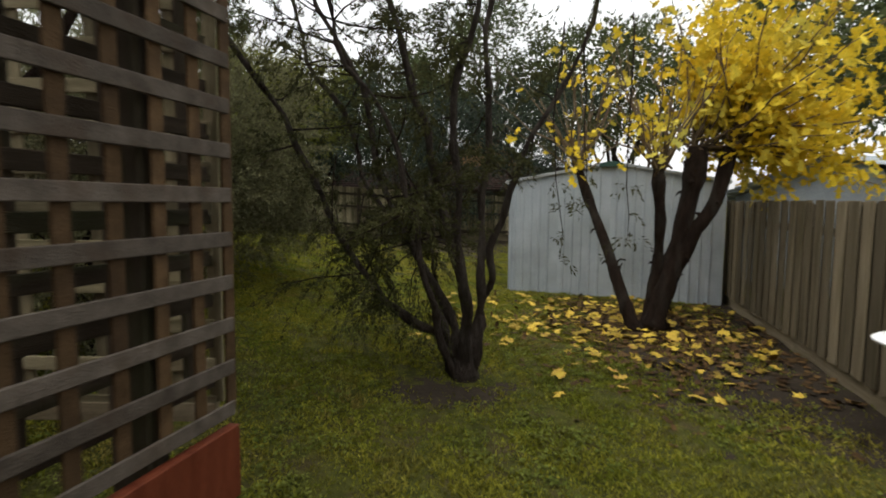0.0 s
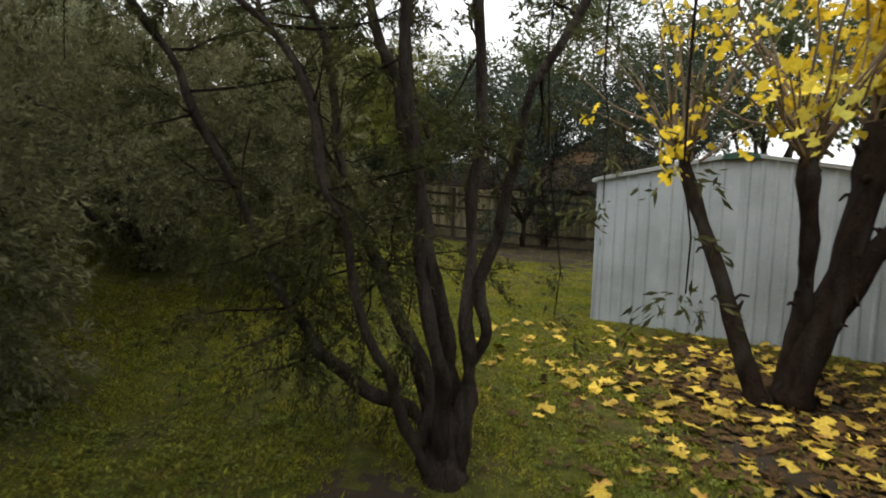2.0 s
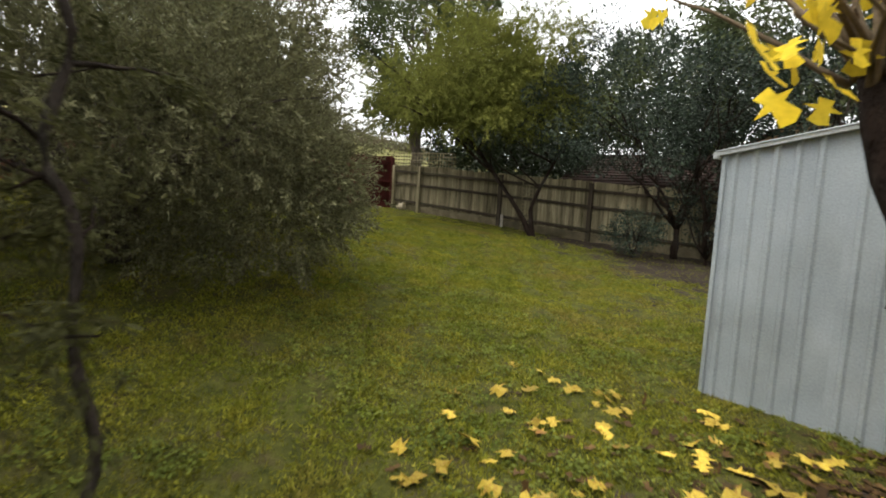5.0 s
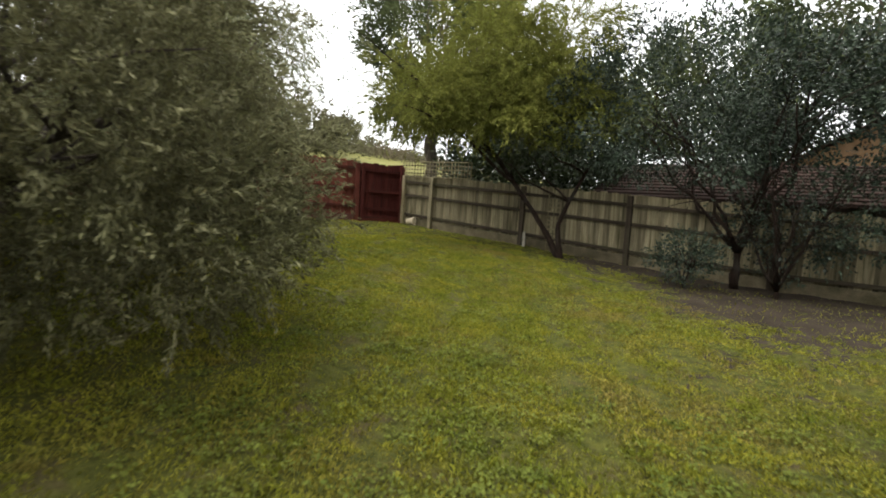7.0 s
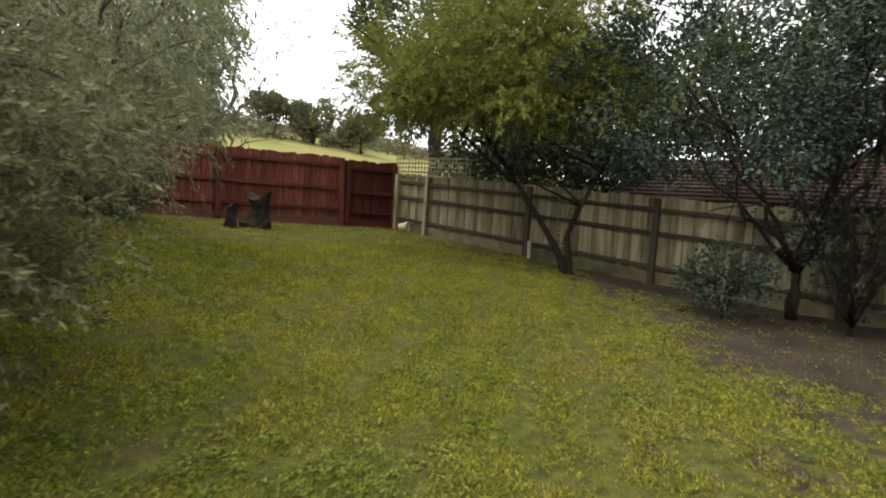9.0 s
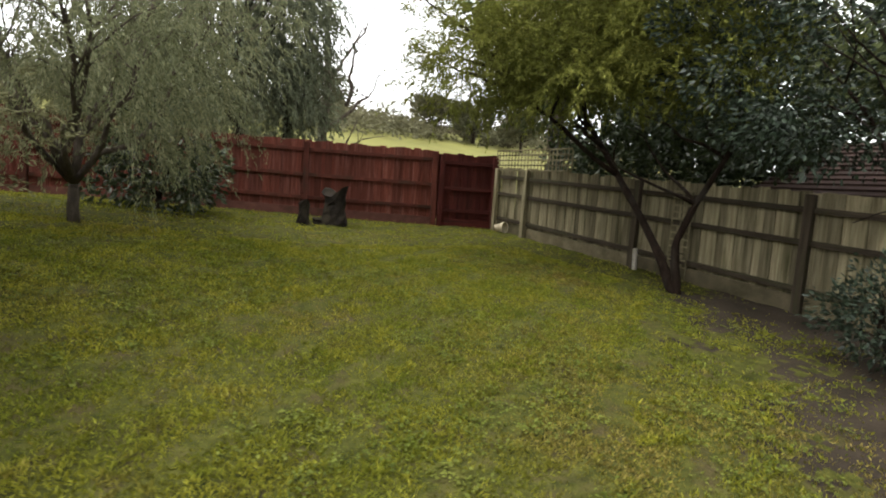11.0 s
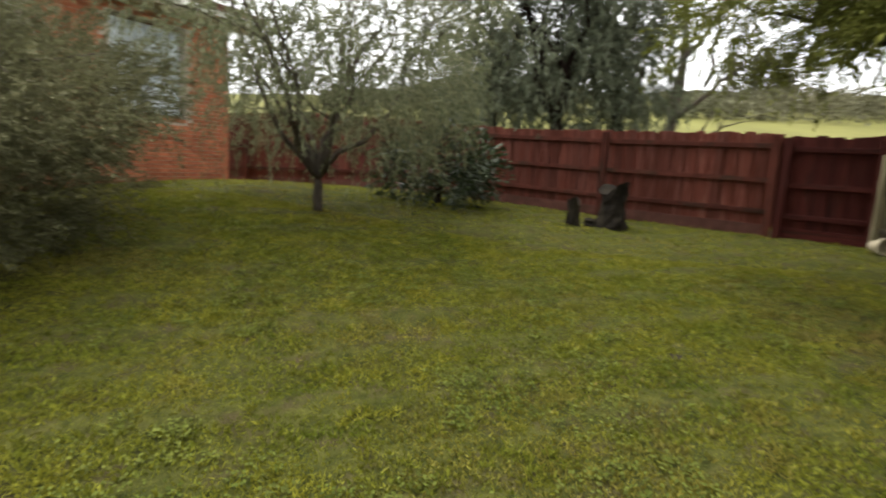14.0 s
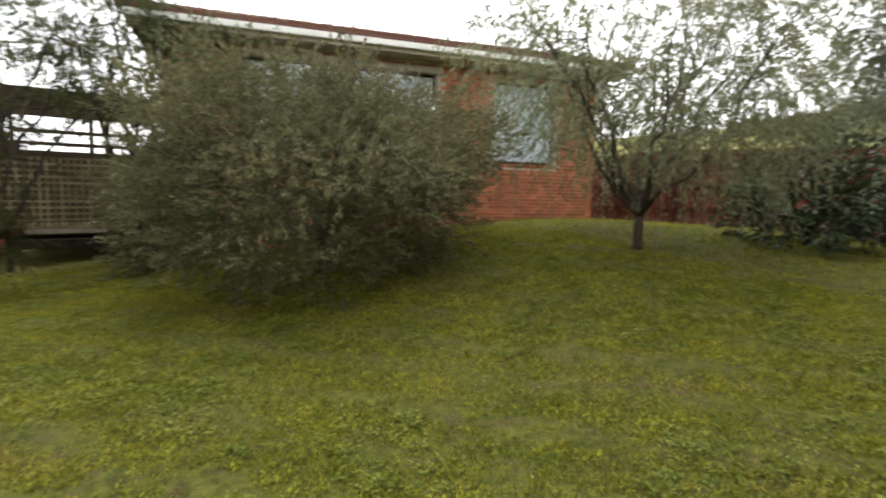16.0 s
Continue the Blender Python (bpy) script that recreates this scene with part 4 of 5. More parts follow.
def pepper_tree():
    r = np.random.default_rng(31)
    x, y = -7.35, 10.75
    z = gz(x, y)
    t = thing("weeping_tree", "weeping silver-green tree with thin twisted trunk", "tree")
    ends = limbs(t, r, (x, y, z), 1.9, z + 3.3, 11, 0.06, M["greybark"], 0.45)
    cs, at, way = crown_points(r, (x, y, z + 2.4), (2.1, 2.1, 1.5), 235, 0.42, 7, 0.4, -0.72)
    c2, at2, way2 = crown_points(r, (-7.8, 11.5, z + 1.95), (1.15, 1.1, 1.05), 95, 0.36, 6, 0.4, -0.9)
    at, way = np.concatenate([at, at2]), np.concatenate([way, way2])
    at = np.concatenate([at, np.repeat(ends, 8, axis=0) + r.normal(0, 0.12, (len(ends) * 8, 3))])
    way = np.concatenate([way, r.normal(0, 1, (len(ends) * 8, 3))])
    a2, w2 = sprays(r, at, way, 30, 0.48, 0.7)
    put("crown", leaf_mesh("crown", LEAF4, a2, w2, 0.068, 0.0155, M["pepper"], r, droop=0.3), t, None, "drooping silver-green leaves")
    return t


pepper_tree()


def leafy(name, label, base, centre, radii, clumps, clump_r, per, leaf, size, material, bark, seed, n_limbs=7, r0=0.1, fork=0.6, skin=0.6, lowest=-0.8, hang=0.0, spray=0, spray_len=0.3):
    """A tree or shrub: trunk with limbs, and a crown of clumps."""
    r = np.random.default_rng(seed)
    t = thing(name, label, "shrub" if "shrub" in name else "tree")
    base = (base[0], base[1], gz(base[0], base[1]) - 0.03 if base[2] is None else base[2])
    limbs(t, r, base, max(radii[:2]) * 0.75, centre[2] + radii[2] * 0.5, n_limbs, r0, bark, fork)
    cs, at, way = crown_points(r, centre, radii, clumps, clump_r, per, skin, lowest)
    if spray:
        at, way = sprays(r, at, way, spray, spray_len, hang)
    put("crown", leaf_mesh("crown", leaf, at, way, size[0], size[1], material, r, droop=hang * 0.5), t)
    return t


leafy("laurel_shrub", "dark green broad-leaved shrub beside red fence", (-9.97, 11.93, None), (-9.9, 12.0, 1.85), (1.0, 0.95, 0.76), 75, 0.32, 42, OVAL, (0.125, 0.06), M["shrub"], M["bark"], 41, 7, 0.05, 0.25)


def wattle_tree():
    r = np.random.default_rng(42)
    t = thing("wattle_tree", "yellow-green fine-leaved tree with forked trunk by grey fence", "tree")
    z = gz(-4.03, 17.6)
    for rad, pts in ((0.075, [(-4.03, 17.6, z - 0.03), (-4.28, 17.66, 0.95), (-4.75, 17.78, 1.5), (-5.5, 17.9, 2.3), (-6.3, 18.0, 3.2), (-6.8, 17.9, 4.3)]),
                     (0.065, [(-3.98, 17.6, z - 0.03), (-4.08, 17.64, 0.9), (-4.15, 17.7, 1.3), (-4.0, 17.8, 1.8), (-3.6, 18.0, 2.7), (-3.7, 18.0, 3.6)]),
                     (0.042, [(-5.4, 17.88, 2.2), (-5.9, 17.3, 2.75), (-6.4, 16.7, 3.3), (-6.8, 16.3, 4.0)])):
        p = path_through(pts, 5, 0.05, r)
        b = Bundle()
        b.add(*tube(p, knobby(len(p), rad, rad * 0.4, r), 8))
        for k in range(9):
            s = p[int(r.integers(len(p) // 2, len(p)))]
            e = s + np.array([r.normal(-0.4, 0.9), r.normal(-0.1, 0.6), r.uniform(0.2, 1.2)])
            b.add(*tube(wander(s, e, 7, 0.08, r), np.linspace(0.03, 0.006, 7), 5))
        b.make("trunk", M["bark"], t)
    at, way = [], []
    for centre, radii, n in (((-6.4, 17.3, 4.15), (1.2, 1.2, 0.78), 85), ((-5.3, 17.5, 4.9), (1.3, 1.2, 1.0), 95), ((-6.3, 17.9, 5.5), (1.2, 1.1, 0.8), 65),
                             ((-4.2, 17.7, 4.0), (1.15, 1.1, 0.85), 70), ((-6.8, 16.2, 4.0), (1.1, 1.0, 0.7), 65), ((-5.2, 17.0, 3.6), (1.0, 0.8, 0.45), 40), ((-4.3, 17.9, 5.6), (1.1, 1.0, 0.7), 45)):
        cs, a, w = crown_points(r, centre, radii, n, 0.4, 15, 0.55, -0.85)
        at.append(a)
        way.append(w)
    a2, w2 = sprays(r, np.concatenate(at), np.concatenate(way), 26, 0.36, 0.2)
    put("crown", leaf_mesh("crown", LEAF4, a2, w2, 0.085, 0.017, M["wattle"], r), t)
    return t


wattle_tree()
leafy("climber_tree", "dark blue-green leafy tree above grey fence", (-0.6, 17.7, None), (-1.7, 17.7, 3.7), (2.7, 1.6, 1.7), 170, 0.44, 170, OVAL, (0.075, 0.04), M["ivy"], M["bark"], 43, 10, 0.07, 0.7, 0.6, -0.68)
leafy("corner_tree", "slender tree at corner of house and deck", (-2.7, 3.3, None), (-2.3, 3.1, 4.3), (1.9, 1.4, 1.15), 190, 0.42, 10, LEAF4, (0.08, 0.02), M["gum"], M["bark"], 48, 7, 0.07, 1.7, 0.5, -0.8, 0.3, 20, 0.3)
leafy("climber_tree", "dark blue-green leafy tree above grey fence", (2.9, 17.9, None), (2.7, 17.8, 3.7), (2.2, 1.4, 1.6), 120, 0.46, 140, OVAL, (0.085, 0.047), M["ivy"], M["bark"], 143, 8, 0.06, 0.8, 0.5, -0.85)
leafy("fence_shrub", "straggly dark shrub with thin stems before grey fence", (0.1, 17.3, None), (0.5, 17.5, 1.9), (1.5, 0.55, 1.2), 90, 0.3, 45, OVAL, (0.07, 0.04), M["ivy"], M["bark"], 144, 12, 0.035, 0.15, 0.2, -0.9)
leafy("corner_shrub", "dark dense shrub at corner of brick house", (-2.75, 4.25, None), (-2.75, 4.2, 1.3), (0.7, 0.6, 0.9), 100, 0.28, 16, LEAF4, (0.06, 0.018), M["olive"], M["bark"], 145, 8, 0.04, 0.2, 0.3, -0.9, 0.1, 14, 0.25)
leafy("low_shrub", "small blue-green shrub at foot of fence", (-1.3, 16.8, None), (-1.3, 16.8, 0.9), (0.5, 0.45, 0.42), 60, 0.2, 40, OVAL, (0.06, 0.03), M["ivy"], M["bark"], 44, 6, 0.025, 0.1)
for k, (px, py, pz, rx, rz) in enumerate(((-13.6, 12.4, 4.6, 1.4, 2.9), (-13.2, 13.9, 5.2, 1.6, 3.6), (-14.0, 15.3, 5.0, 1.2, 3.0))):
    leafy("weeping_gum", "tall dark weeping tree behind red fence", (px, py, None), (px, py, pz), (rx, rx, rz), 135, 0.42, 12, LEAF4, (0.15, 0.036), M["sheoak"], M["bark"], 45 + 100 * k, 6, 0.13, 1.8, 0.0, -0.85, 0.95, 15, 0.6)
leafy("tall_gum", "tall gum tree with open crown beyond grey fence", (-10.6, 21.6, None), (-10.4, 21.6, 6.6), (2.6, 2.3, 3.3), 105, 0.62, 330, LEAF4, (0.18, 0.06), M["gum"], M["greybark"], 46, 10, 0.22, 3.0, 0.5)
leafy("grey_gum", "drooping grey gum tree beyond grey fence", (2.0, 25, None), (1.8, 25, 7.0), (3.0, 3.0, 3.2), 180, 0.7, 80, LEAF4, (0.26, 0.08), M["gum"], M["greybark"], 47, 9, 0.2, 2.5, 0.5, -0.8, 0.6)
for k, (px, py, pr, ph) in enumerate(((-3.0, 27, 3.2, 5.6), (7.5, 24, 3.6, 6.5), (12, 18, 3.8, 6.5), (11, 10, 3.2, 5.4), (-7.5, 24.5, 2.6, 4.6), (14, 3, 4, 7.0))):
    leafy("garden_tree", "leafy green tree in neighbouring garden", (px, py, None), (px, py, ph), (pr, pr * 0.8, pr * 0.75), 190, 0.75, 85, LEAF4, (0.22, 0.1), M["gum"], M["bark"], 60 + k, 8, 0.16, 1.8, 0.5)
# far trees and hedges on the hill


def hill(x):
    f = min(1, max(0, (-x - 15) / 60))
    return f * f * (3 - 2 * f) * 9.5


for k, (px, py, pr) in enumerate(((-63.5, 34.5, 2.9), (-53, 49.6, 2.0), (-50, 54.5, 1.8), (-56, 45.5, 1.6), (-70, 14, 2.4))):
    g = gz(px, py) + hill(px)
    leafy("far_tree", "distant round tree on pasture hill", (px, py, g - 0.2), (px, py, g + 3.0), (pr * 1.2, pr * 1.2, pr * 0.75), 60, 0.9, 75, LEAF4, (0.4, 0.22), M["scrub"], M["bark"], 80 + k, 7, 0.2, 1.2)


def scrub_bank():
    """Low bushes of many sizes that cover the upper part of the pasture hill."""
    r = np.random.default_rng(91)
    n, per = 1000, 80
    y = r.uniform(-10, 95, n)
    x = r.uniform(-84, -51, n) + 3 * np.sin(y * 0.07)
    size = r.uniform(0.5, 1.0, n) * (0.9 + 0.5 * np.sin(y * 0.21) + 0.3 * np.sin(y * 0.53 + 1)).clip(0.35, 1.7) * 1.5
    f = np.clip((-x - 15) / 60, 0, 1)
    z = height(x, y) + f * f * (3 - 2 * f) * 9.5
    c = np.repeat(np.stack([x, y, z + size * 0.45], 1), per, axis=0)
    off = ball(n * per, r, 0.5) * np.repeat(size, per)[:, None] * np.array([1.3, 1.3, 0.75])
    ob = put("scrub", leaf_mesh("scrub", LEAF4, c + off, off + r.normal(0, 0.5, off.shape), 0.42, 0.26, M["scrub"], r))
    tagged(ob, "dull green scrub along crest of pasture", "scrub", kind="stuff")


scrub_bank()


def thicket():
    r = np.random.default_rng(93)
    n = 15000
    x = r.uniform(-9.1, -3.6, n)
    y = 20.3 + r.normal(0, 0.4, n).clip(-1, 1)
    top = 2.9 + 0.5 * np.sin(x * 1.7) + 0.35 * np.sin(x * 4.1 + 1) - 0.9 * np.clip((x - 2) / 4, 0, 1)
    z = height(x, y) + r.uniform(0, 1, n) ** 0.8 * top
    ob = put("thicket", leaf_mesh("thicket", OVAL, np.stack([x, y, z], 1), r.normal(0, 1, (n, 3)), 0.14, 0.075, M["shrub"], r))
    tagged(ob, "dark overgrown thicket behind grey paling fence", "thicket", kind="stuff")


thicket()


def dead_tree():
    r = np.random.default_rng(77)
    t = thing("bare_gum", "pale gum tree with bare dead branches", "tree")
    b = Bundle()
    x, y = -15.2, 16.6
    z = gz(x, y)
    p = path_through([(x, y, z), (x, y + 0.1, 2.6), (x - 0.2, y + 0.3, 4.5), (x, y + 0.2, 7.5)], 6, 0.05, r)
    b.add(*tube(p, knobby(len(p), 0.2, 0.06, r), 8))
    for s, e in (((x, y + 0.1, 3.2), (x + 0.3, y + 1.9, 5.2)), ((x, y + 0.8, 4.1), (x + 0.1, y + 1.2, 6.4)), ((x - 0.1, y + 0.3, 4.8), (x, y + 1.6, 7.0)), ((x, y + 0.2, 2.4), (x, y + 1.4, 3.2)), ((x, y, 5.2), (x, y - 1.3, 7.2))):
        q = wander(s, e, 9, 0.08, r)
        b.add(*tube(q, knobby(9, 0.07, 0.015, r), 6))
        for k in range(5):
            i = int(r.integers(4, 9))
            b.add(*tube(wander(q[i], q[i] + r.normal(0, 0.35, 3) + np.array([0, 0.2, 0.4]), 5, 0.08, r), np.linspace(0.02, 0.005, 5), 4))
    b.make("trunk", M["greybark"], t)


dead_tree()

# ---- neighbouring buildings ----


def gable_house(name, label, centre, turn, w, d, eave, ridge, wall, roof):
    g = gz(*centre)
    h = thing(name, label, "house", Matrix.Translation((centre[0], centre[1], g)) @ Matrix.Rotation(radians(turn), 4, "Z"))
    e, q = eave - g, ridge - g
    bm = bmesh.new()
    prof = [(-d / 2, 0), (d / 2, 0), (d / 2, e), (0, q - 0.1), (-d / 2, e)]
    a = [bm.verts.new((-w / 2, y, z)) for y, z in prof]
    b = [bm.verts.new((w / 2, y, z)) for y, z in prof]
    bm.faces.new(a[::-1])
    bm.faces.new(b)
    for i in range(5):
        bm.faces.new((a[i], a[(i + 1) % 5], b[(i + 1) % 5], b[i]))
    part("wall", bm, wall, h)
    for s in (-1, 1):
        bm = bmesh.new()
        ov = 0.45
        slope = (q - e) / (d / 2)
        rows = 12
        lo = [bm.verts.new((x, s * (d / 2 + ov), q - (d / 2 + ov) * slope - 0.02)) for x in (-w / 2 - ov, w / 2 + ov)]
        for i in range(rows):
            y0, y1 = (d / 2 + ov) * (1 - i / rows), (d / 2 + ov) * (1 - (i + 1) / rows)
            z0, z1 = q - y0 * slope + 0.05, q - y1 * slope + 0.02
            vs = [bm.verts.new(c) for c in ((-w / 2 - ov, s * y0, z0), (w / 2 + ov, s * y0, z0), (w / 2 + ov, s * y1, z1), (-w / 2 - ov, s * y1, z1))]
            bm.faces.new(vs)
            bm.faces.new((vs[0], vs[1], lo[1], lo[0]))
            lo = [vs[3], vs[2]]
        part("roof", bm, roof, h)
    return h


gable_house("neighbour_house", "tan rendered house with dark red tiled roof beyond fence", (1.8, 27.5), 90, 6.0, 5.4, 3.0, 4.6, M["tan"], M["tile"])
gable_house("neighbour_carport", "dark timber outbuilding with low brown roof beyond fence", (1.2, 21.6), 0, 9.6, 4.0, 2.2, 3.0, M["darkwood"], M["darktile"])
gable_house("neighbour_garage", "pale grey metal-roofed outbuilding behind paling fence", (8.3, 9.2), 20, 4.6, 4.0, 1.75, 2.35, M["greyroof"], M["greyroof"])

# ---- smaller things ----


def stump(x, y, w, h, seed, label):
    r = np.random.default_rng(seed)
    n, rings = 14, 7
    v, f = [], []
    ph = r.uniform(0, 6)
    for i in range(rings):
        t = i / (rings - 1)
        for j in range(n):
            a = 2 * math.pi * j / n
            rad = w / 2 * (1.3 - 0.75 * t + 0.55 * t ** 4) * (1 + 0.14 * math.sin(3 * a + ph) + r.normal(0, 0.06))
            v.append((math.cos(a) * rad + 0.05 * t * math.sin(ph), math.sin(a) * rad, -0.05 + t * h * (1 + (0.12 * math.sin(2 * a + ph) + r.normal(0, 0.05)) * t)))
    for i in range(rings - 1):
        for j in range(n):
            f.append((i * n + j, i * n + (j + 1) % n, (i + 1) * n + (j + 1) % n, (i + 1) * n + j))
    v.append((0.05 * math.sin(ph), 0, h * 0.88))
    f += [((rings - 1) * n + j, (rings - 1) * n + (j + 1) % n, len(v) - 1) for j in range(n)]
    tagged(put("tree_stump", mesh_of("tree_stump", v, f, M["stump"]), None, Matrix.Translation((x, y, gz(x, y)))), label, "stump", "stumps by red fence")


stump(-9.62, 14.93, 0.42, 0.70, 3, "tall blackened mossy tree stump before red fence")
stump(-9.55, 14.28, 0.20, 0.46, 8, "short dark rotten stump beside larger stump")

stump(-9.56, 14.56, 0.17, 0.16, 5, "low rotten wood remnant between two stumps")


def flowerpot():
    prof = [(0.0, 0.0), (0.075, 0.0), (0.11, 0.2), (0.125, 0.2), (0.125, 0.24), (0.105, 0.24), (0.10, 0.2), (0.07, 0.02), (0, 0.02)]
    n = 18
    v = [(math.cos(2 * math.pi * j / n) * a, math.sin(2 * math.pi * j / n) * a, b) for a, b in prof for j in range(n)]
    f = [(i * n + j, i * n + (j + 1) % n, (i + 1) * n + (j + 1) % n, (i + 1) * n + j) for i in range(len(prof) - 1) for j in range(n)]
    x, y = -8.98, 18.42
    ob = put("flowerpot", mesh_of("flowerpot", v, f, M["concrete"], True), None, Matrix.Translation((x, y, gz(x, y) + 0.10)) @ Matrix.Rotation(radians(104), 4, "Z") @ Matrix.Rotation(radians(84), 4, "X"))
    tagged(ob, "cream flowerpot lying on its side by fence", "flowerpot")


flowerpot()
o = put("timber_stake", box_mesh("timber_stake", 0.07, 0.045, 0.5, M["tanpale"], 0.006), None, Matrix.Translation((-5.27, 18.36, gz(-5.27, 18.36) - 0.14)) @ Matrix.Rotation(radians(4), 4, "X"))
tagged(o, "short pale timber stake against fence", "stake")
lattice("plant_trellis", "narrow weathered timber trellis leaning on fence", (-4.72, 18.40, gz(-4.6, 18.4)), (1, 0, 0), (0, 0, 1), 0.3, 1.35, 0.1, 0.025, M["greywood"])


def white_table():
    x, y = 3.02, 3.28
    z = gz(x, y)
    t = thing("garden_table", "small round white plastic garden table by side fence", "table", pose(x, y, z))
    n = 28
    prof = [(0.0, 0.70), (0.30, 0.70), (0.325, 0.712), (0.33, 0.728), (0.315, 0.736), (0.0, 0.736)]
    v = [(math.cos(2 * math.pi * k / n) * a, math.sin(2 * math.pi * k / n) * a, h) for a, h in prof for k in range(n)]
    f = [(i * n + k, i * n + (k + 1) % n, (i + 1) * n + (k + 1) % n, (i + 1) * n + k) for i in range(len(prof) - 1) for k in range(n)]
    put("tabletop", mesh_of("tabletop", v, f, M["plastic"], True), t)
    b = Bundle()
    b.add(*tube([(0, 0, 0.05), (0, 0, 0.2), (0, 0, 0.5), (0, 0, 0.71)], [0.045, 0.03, 0.03, 0.06], 12))
    b.make("pedestal", M["plastic"], t)
    for k in range(3):
        a = 0.5 + k * 2.094
        beam("foot", (0, 0, 0.06), (math.cos(a) * 0.2, math.sin(a) * 0.2, 0.02), 0.05, 0.03, M["plastic"], t)


white_table()

# ---- fallen leaves ----


def fallen_leaves():
    r = np.random.default_rng(17)
    base, faces = LOBED
    kinds = []
    for k in range(5):
        b = base.copy()
        b[:, 2] = b[:, 2] * r.uniform(0.5, 2.2) + 0.12 * np.sin(b[:, 0] * r.uniform(2, 5) + k) + 0.1 * np.sin(b[:, 1] * r.uniform(2, 5))
        b[:, 2] -= b[:, 2].min()
        v = list(b) + [(-0.012, -0.35, 0.02), (0.012, -0.35, 0.02), (0.012, 0.42, 0.03), (-0.012, 0.42, 0.03)]
        kinds.append(mesh_of("fallen_leaf", v, faces + [(12, 13, 14, 15)], M["fallen"]))
    n, far = 0, []
    while n < 400:
        u = r.uniform(0, 1)
        if u < 0.72:
            x, y = 2.2 + r.normal(0, 0.85), 6.7 + r.normal(0, 0.95)
        else:
            x, y = r.uniform(-0.3, 3.6), r.uniform(4.0, 8.6)
        side = (x - SHED_A[0]) * 0.357 + (y - SHED_A[1]) * 0.934
        if side > -0.08 or x > 3.25 + 0.22 * (y - 4.16) or x < -0.6 or (x < 0.9 and y < 5.6 and r.uniform() < 0.6):
            continue
        s = r.uniform(0.075, 0.135)
        m = Matrix.LocRotScale((x, y, gz(x, y) + 0.022), Euler((r.normal(0, 0.22), r.normal(0, 0.22), r.uniform(0, 6.28))), (s, s, s * r.uniform(0.7, 1.6)))
        n += 1
        if n <= 300:
            tagged(put("fallen_leaf", kinds[int(r.integers(5))], None, m), "fallen yellow lobed leaf lying on grass", "leaf", "fallen leaves under the tree")
        else:
            far.append((x, y))
    fx, fy = np.array(far).T
    at = np.stack([fx, fy, height(fx, fy) + 0.03], 1)
    way = r.normal(0, 1, (len(fx), 3)) * np.array([1, 1, 0.15])
    ob = put("leaf_carpet", leaf_mesh("leaf_carpet", LOBED, at, way, 0.11, 0.11, M["yellowlitter"], r, twist=0.15))
    tagged(ob, "scattered yellow autumn leaves on the ground", "leaf litter", kind="stuff")
    # small brown litter between them
    k = 2600
    x, y = 2.5 + r.normal(0, 0.8, k), 6.6 + r.normal(0, 1.15, k)
    ok = ((x - SHED_A[0]) * 0.357 + (y - SHED_A[1]) * 0.934 < -0.1) & (x < 3.3 + 0.22 * (y - 4.16))
    x, y = x[ok], y[ok]
    at = np.stack([x, y, height(x, y) + 0.018], 1)
    way = r.normal(0, 1, (len(x), 3)) * np.array([1, 1, 0.15])
    ob = put("leaf_litter", leaf_mesh("leaf_litter", LOBED, at, way, 0.075, 0.075, M["litter"], r, twist=0.15))
    tagged(ob, "brown and yellow leaf litter on bare earth", "leaf litter", kind="stuff")


fallen_leaves()

# ---- grass ----


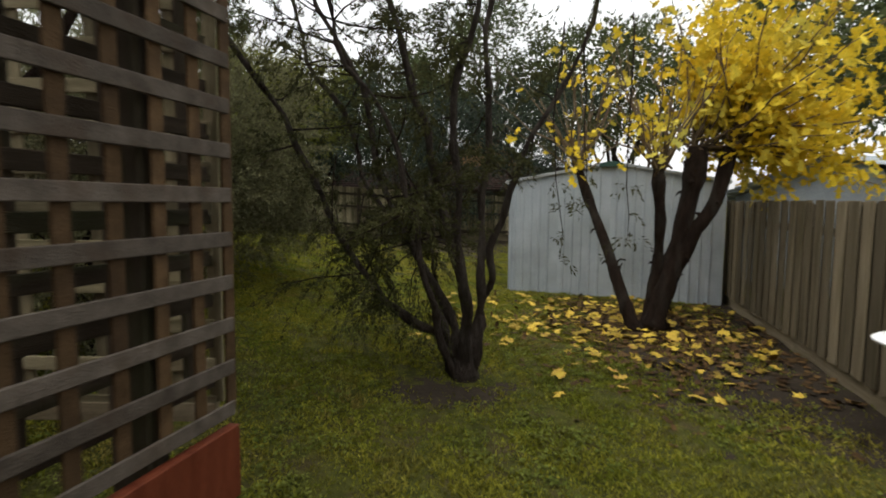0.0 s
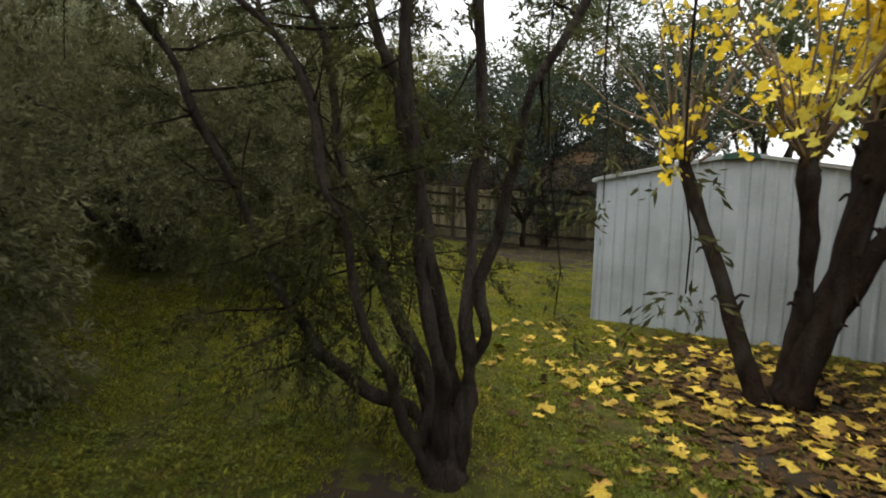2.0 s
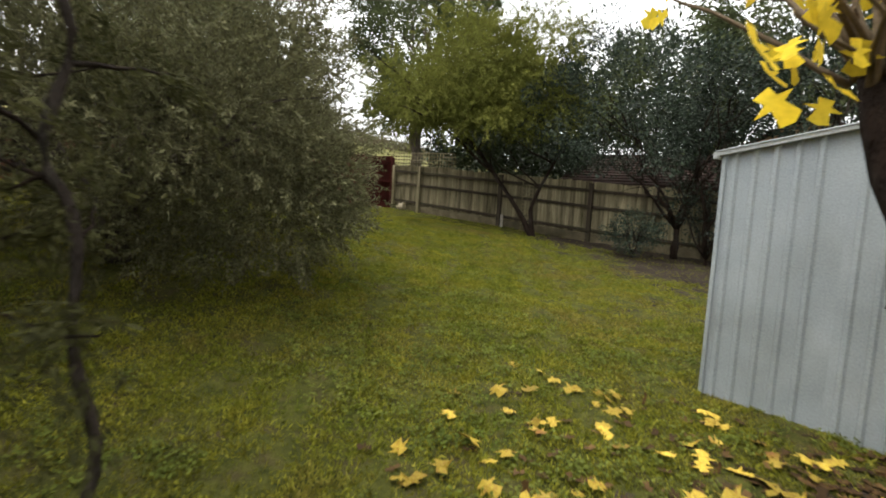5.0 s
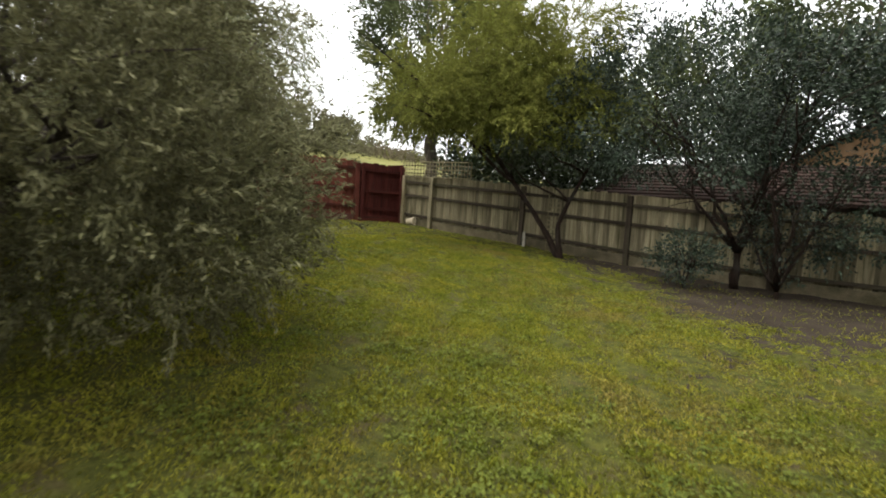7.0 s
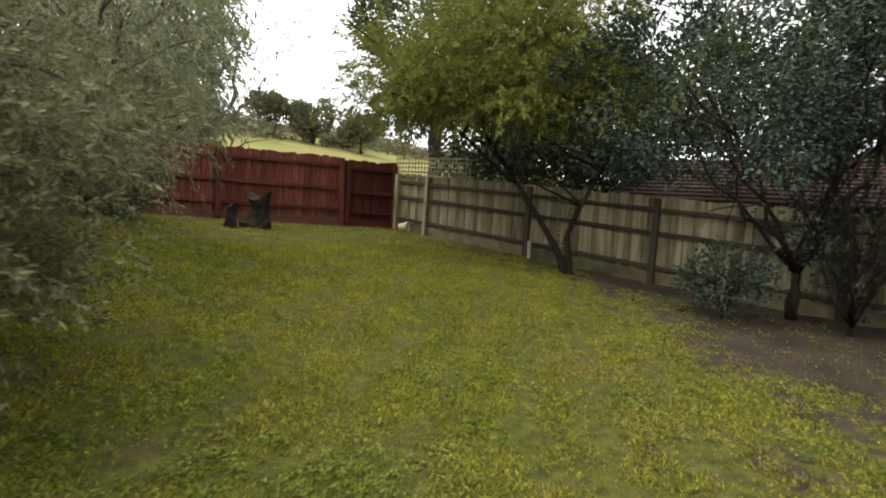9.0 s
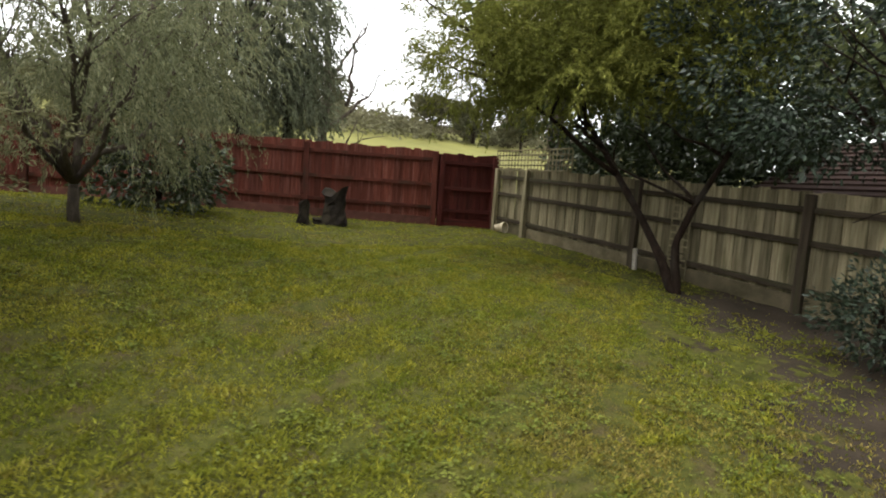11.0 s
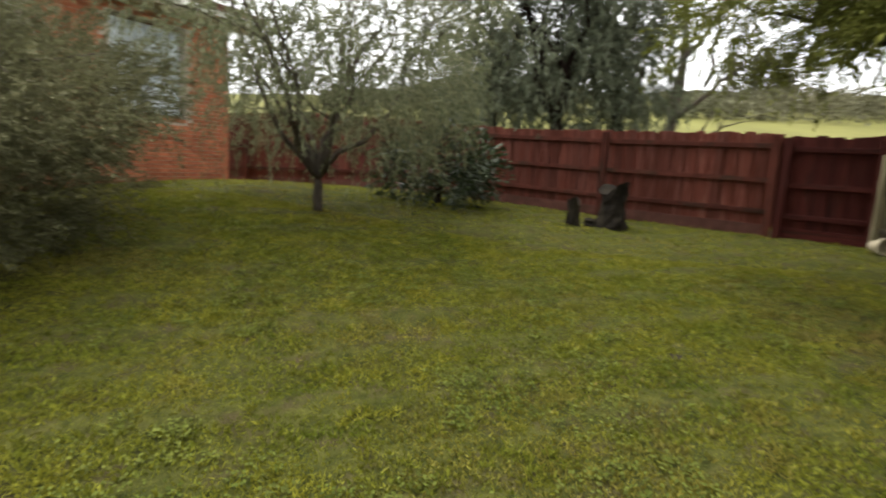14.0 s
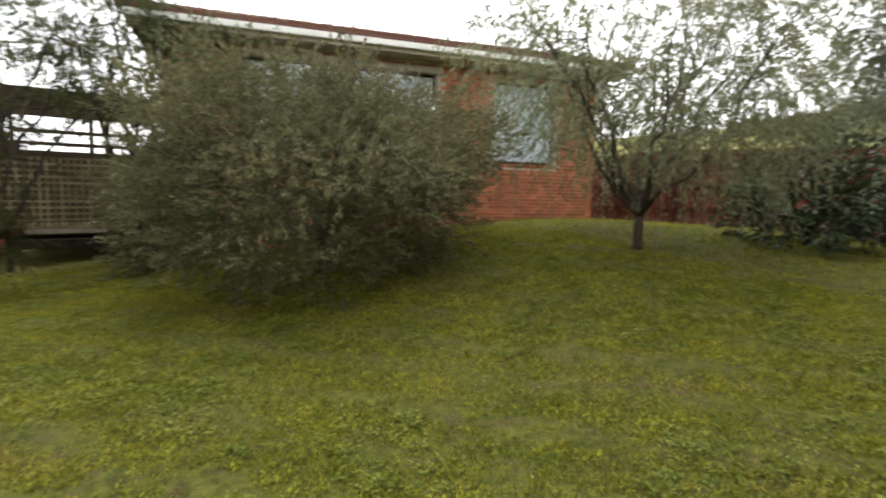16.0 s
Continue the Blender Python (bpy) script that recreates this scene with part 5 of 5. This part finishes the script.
def lawn():
    r = np.random.default_rng(99)

    def bare(x, y):
        p = np.exp(-((x - 2.5) ** 2 / 1.2 + (y - 6.9) ** 2 / 1.6)) + np.exp(-((x - 0.1) ** 2 + (y - 4.3) ** 2) / 0.35)
        p = p + np.exp(-((y - 18.2) / 1.6) ** 2) * np.clip((x + 5.0) / 1.8, 0, 1) + 0.95 * np.exp(-((x - 0.9) ** 2 / 3 + (y - 15.6) ** 2 / 4)) + 0.7 * np.exp(-((x + 4.26) ** 2 + (y - 7.5) ** 2) / 1.6) + 0.5 * np.exp(-((x - 0.6) ** 2 / 1.8 + (y - 12.2) ** 2 / 2.0)) + 0.6 * np.exp(-((x + 1.2) ** 2 / 3 + (y - 16.0) ** 2 / 1.6))
        p = p + 0.8 * np.exp(-((x - 2.42 - 0.22 * y) / 0.4) ** 2) * (y < 9) + 0.75 * np.exp(-((x - 2.6) ** 2 / 0.7 + (y - 4.6) ** 2 / 2.0))
        fine = np.sin(x * 9.1 + 2.1 * np.sin(y * 4.3 + x)) * np.sin(y * 7.7 + 1.9 * np.sin(x * 5.1 - y))
        return p + 0.2 * np.clip(fine, -0.2, 1) + 0.12 * np.sin(x * 1.9 + 1.7 * np.sin(y * 1.3)) * np.sin(y * 2.1 + 0.8 * np.sin(x * 2.7))

    def blotch(x, y, size, seed):
        """Smooth random patches of about the given size, from 0 to 1."""
        g = np.random.default_rng(seed).uniform(0, 1, (512, 512))
        u, v = x / size + 200.3, y / size + 100.7
        i, j = np.floor(u).astype(int), np.floor(v).astype(int)
        a, b = u - i, v - j
        a, b = a * a * (3 - 2 * a), b * b * (3 - 2 * b)
        i, j = i % 511, j % 511
        return (g[i, j] * (1 - a) + g[i + 1, j] * a) * (1 - b) + (g[i, j + 1] * (1 - a) + g[i + 1, j + 1] * a) * b

    def scatter(n, x0, x1, y0, y1):
        """Places of blades with the vigour of the turf there; tufts crowd together and leave worn gaps."""
        x, y = r.uniform(x0, x1, n), r.uniform(y0, y1, n)
        tuft = 0.6 * blotch(x, y, 0.085, 1) + 0.4 * blotch(x, y, 0.2, 2)
        worn = 0.6 * blotch(x, y, 0.45, 3) + 0.4 * blotch(x, y, 1.3, 4)
        thin = np.clip((0.40 - tuft) * 3.0, 0, 1) * 0.6 + np.clip((worn - 0.66) * 4.5, 0, 1) * 0.7
        keep = r.uniform(0, 1, n) > np.clip(bare(x, y) + thin, 0.0, 0.97)
        in_shed = ((x - SHED_A[0]) * 0.357 + (y - SHED_A[1]) * 0.934 > 0) & ((x - SHED_A[0]) * 0.357 + (y - SHED_A[1]) * 0.934 < 2.4) & (x > 1.0 + 0.38 * (y - 9.05)) & (x < 4.05 + 0.38 * (y - 7.9))
        hx, hy = x - HOUSE_A[0], y - HOUSE_A[1]
        in_house = (hx * -0.3011 + hy * -0.9536 > 0) & (hx * HOUSE_U[0] + hy * HOUSE_U[1] > -0.3)
        keep &= ~in_shed & ~in_house
        return x[keep], y[keep], np.clip(0.45 + 1.15 * (tuft - 0.25), 0.4, 1.5)[keep]
    for name, label, n, box, ln, wd in (("lawn_grass", "short damp green lawn grass with worn gaps", 720000, (-7.5, 4, 2.2, 17.5), 0.052, 0.011), ("far_lawn_grass", "short green lawn grass by fences", 170000, (-12.8, 5, 1.7, 18.5), 0.055, 0.015)):
        x, y, vigour = scatter(n, *box)
        at = np.stack([x, y, height(x, y) - 0.004], 1)
        way = r.normal(0, 0.8, (len(x), 3)) * np.array([1, 1, 0]) + np.array([0, 0, 0.75])
        tall = vigour > 0.9
        ob = put(name, leaf_mesh(name, LEAF4, at[~tall], way[~tall], ln * 0.66, wd, M["grass"], r))
        tagged(ob, label, "grass", kind="stuff")
        ob = put(name + "_tufts", leaf_mesh(name + "_tufts", LEAF4, at[tall], way[tall], ln * 1.08, wd, M["grass"], r))
        tagged(ob, "taller tufts of grass standing in the lawn", "grass", kind="stuff")
    # clover and weed rosettes in patches
    cx, cy, vigour = scatter(11000, -7, 3.8, 2.4, 17)
    ok = blotch(cx, cy, 0.7, 7) * 0.6 + blotch(cx, cy, 0.25, 8) * 0.4 > 0.53
    cx, cy = cx[ok], cy[ok]
    per = 15
    x = np.repeat(cx, per) + r.normal(0, 0.04, len(cx) * per)
    y = np.repeat(cy, per) + r.normal(0, 0.04, len(cx) * per)
    at = np.stack([x, y, height(x, y) + r.uniform(0.012, 0.045, len(x))], 1)
    way = r.normal(0, 1, (len(x), 3)) * np.array([1, 1, 0.25])
    ob = put("clover", leaf_mesh("clover", LEAF4, at, way, 0.027, 0.022, M["clover"], r, twist=0.3))
    tagged(ob, "clover and weed patches in the lawn", "clover", kind="stuff")


lawn()
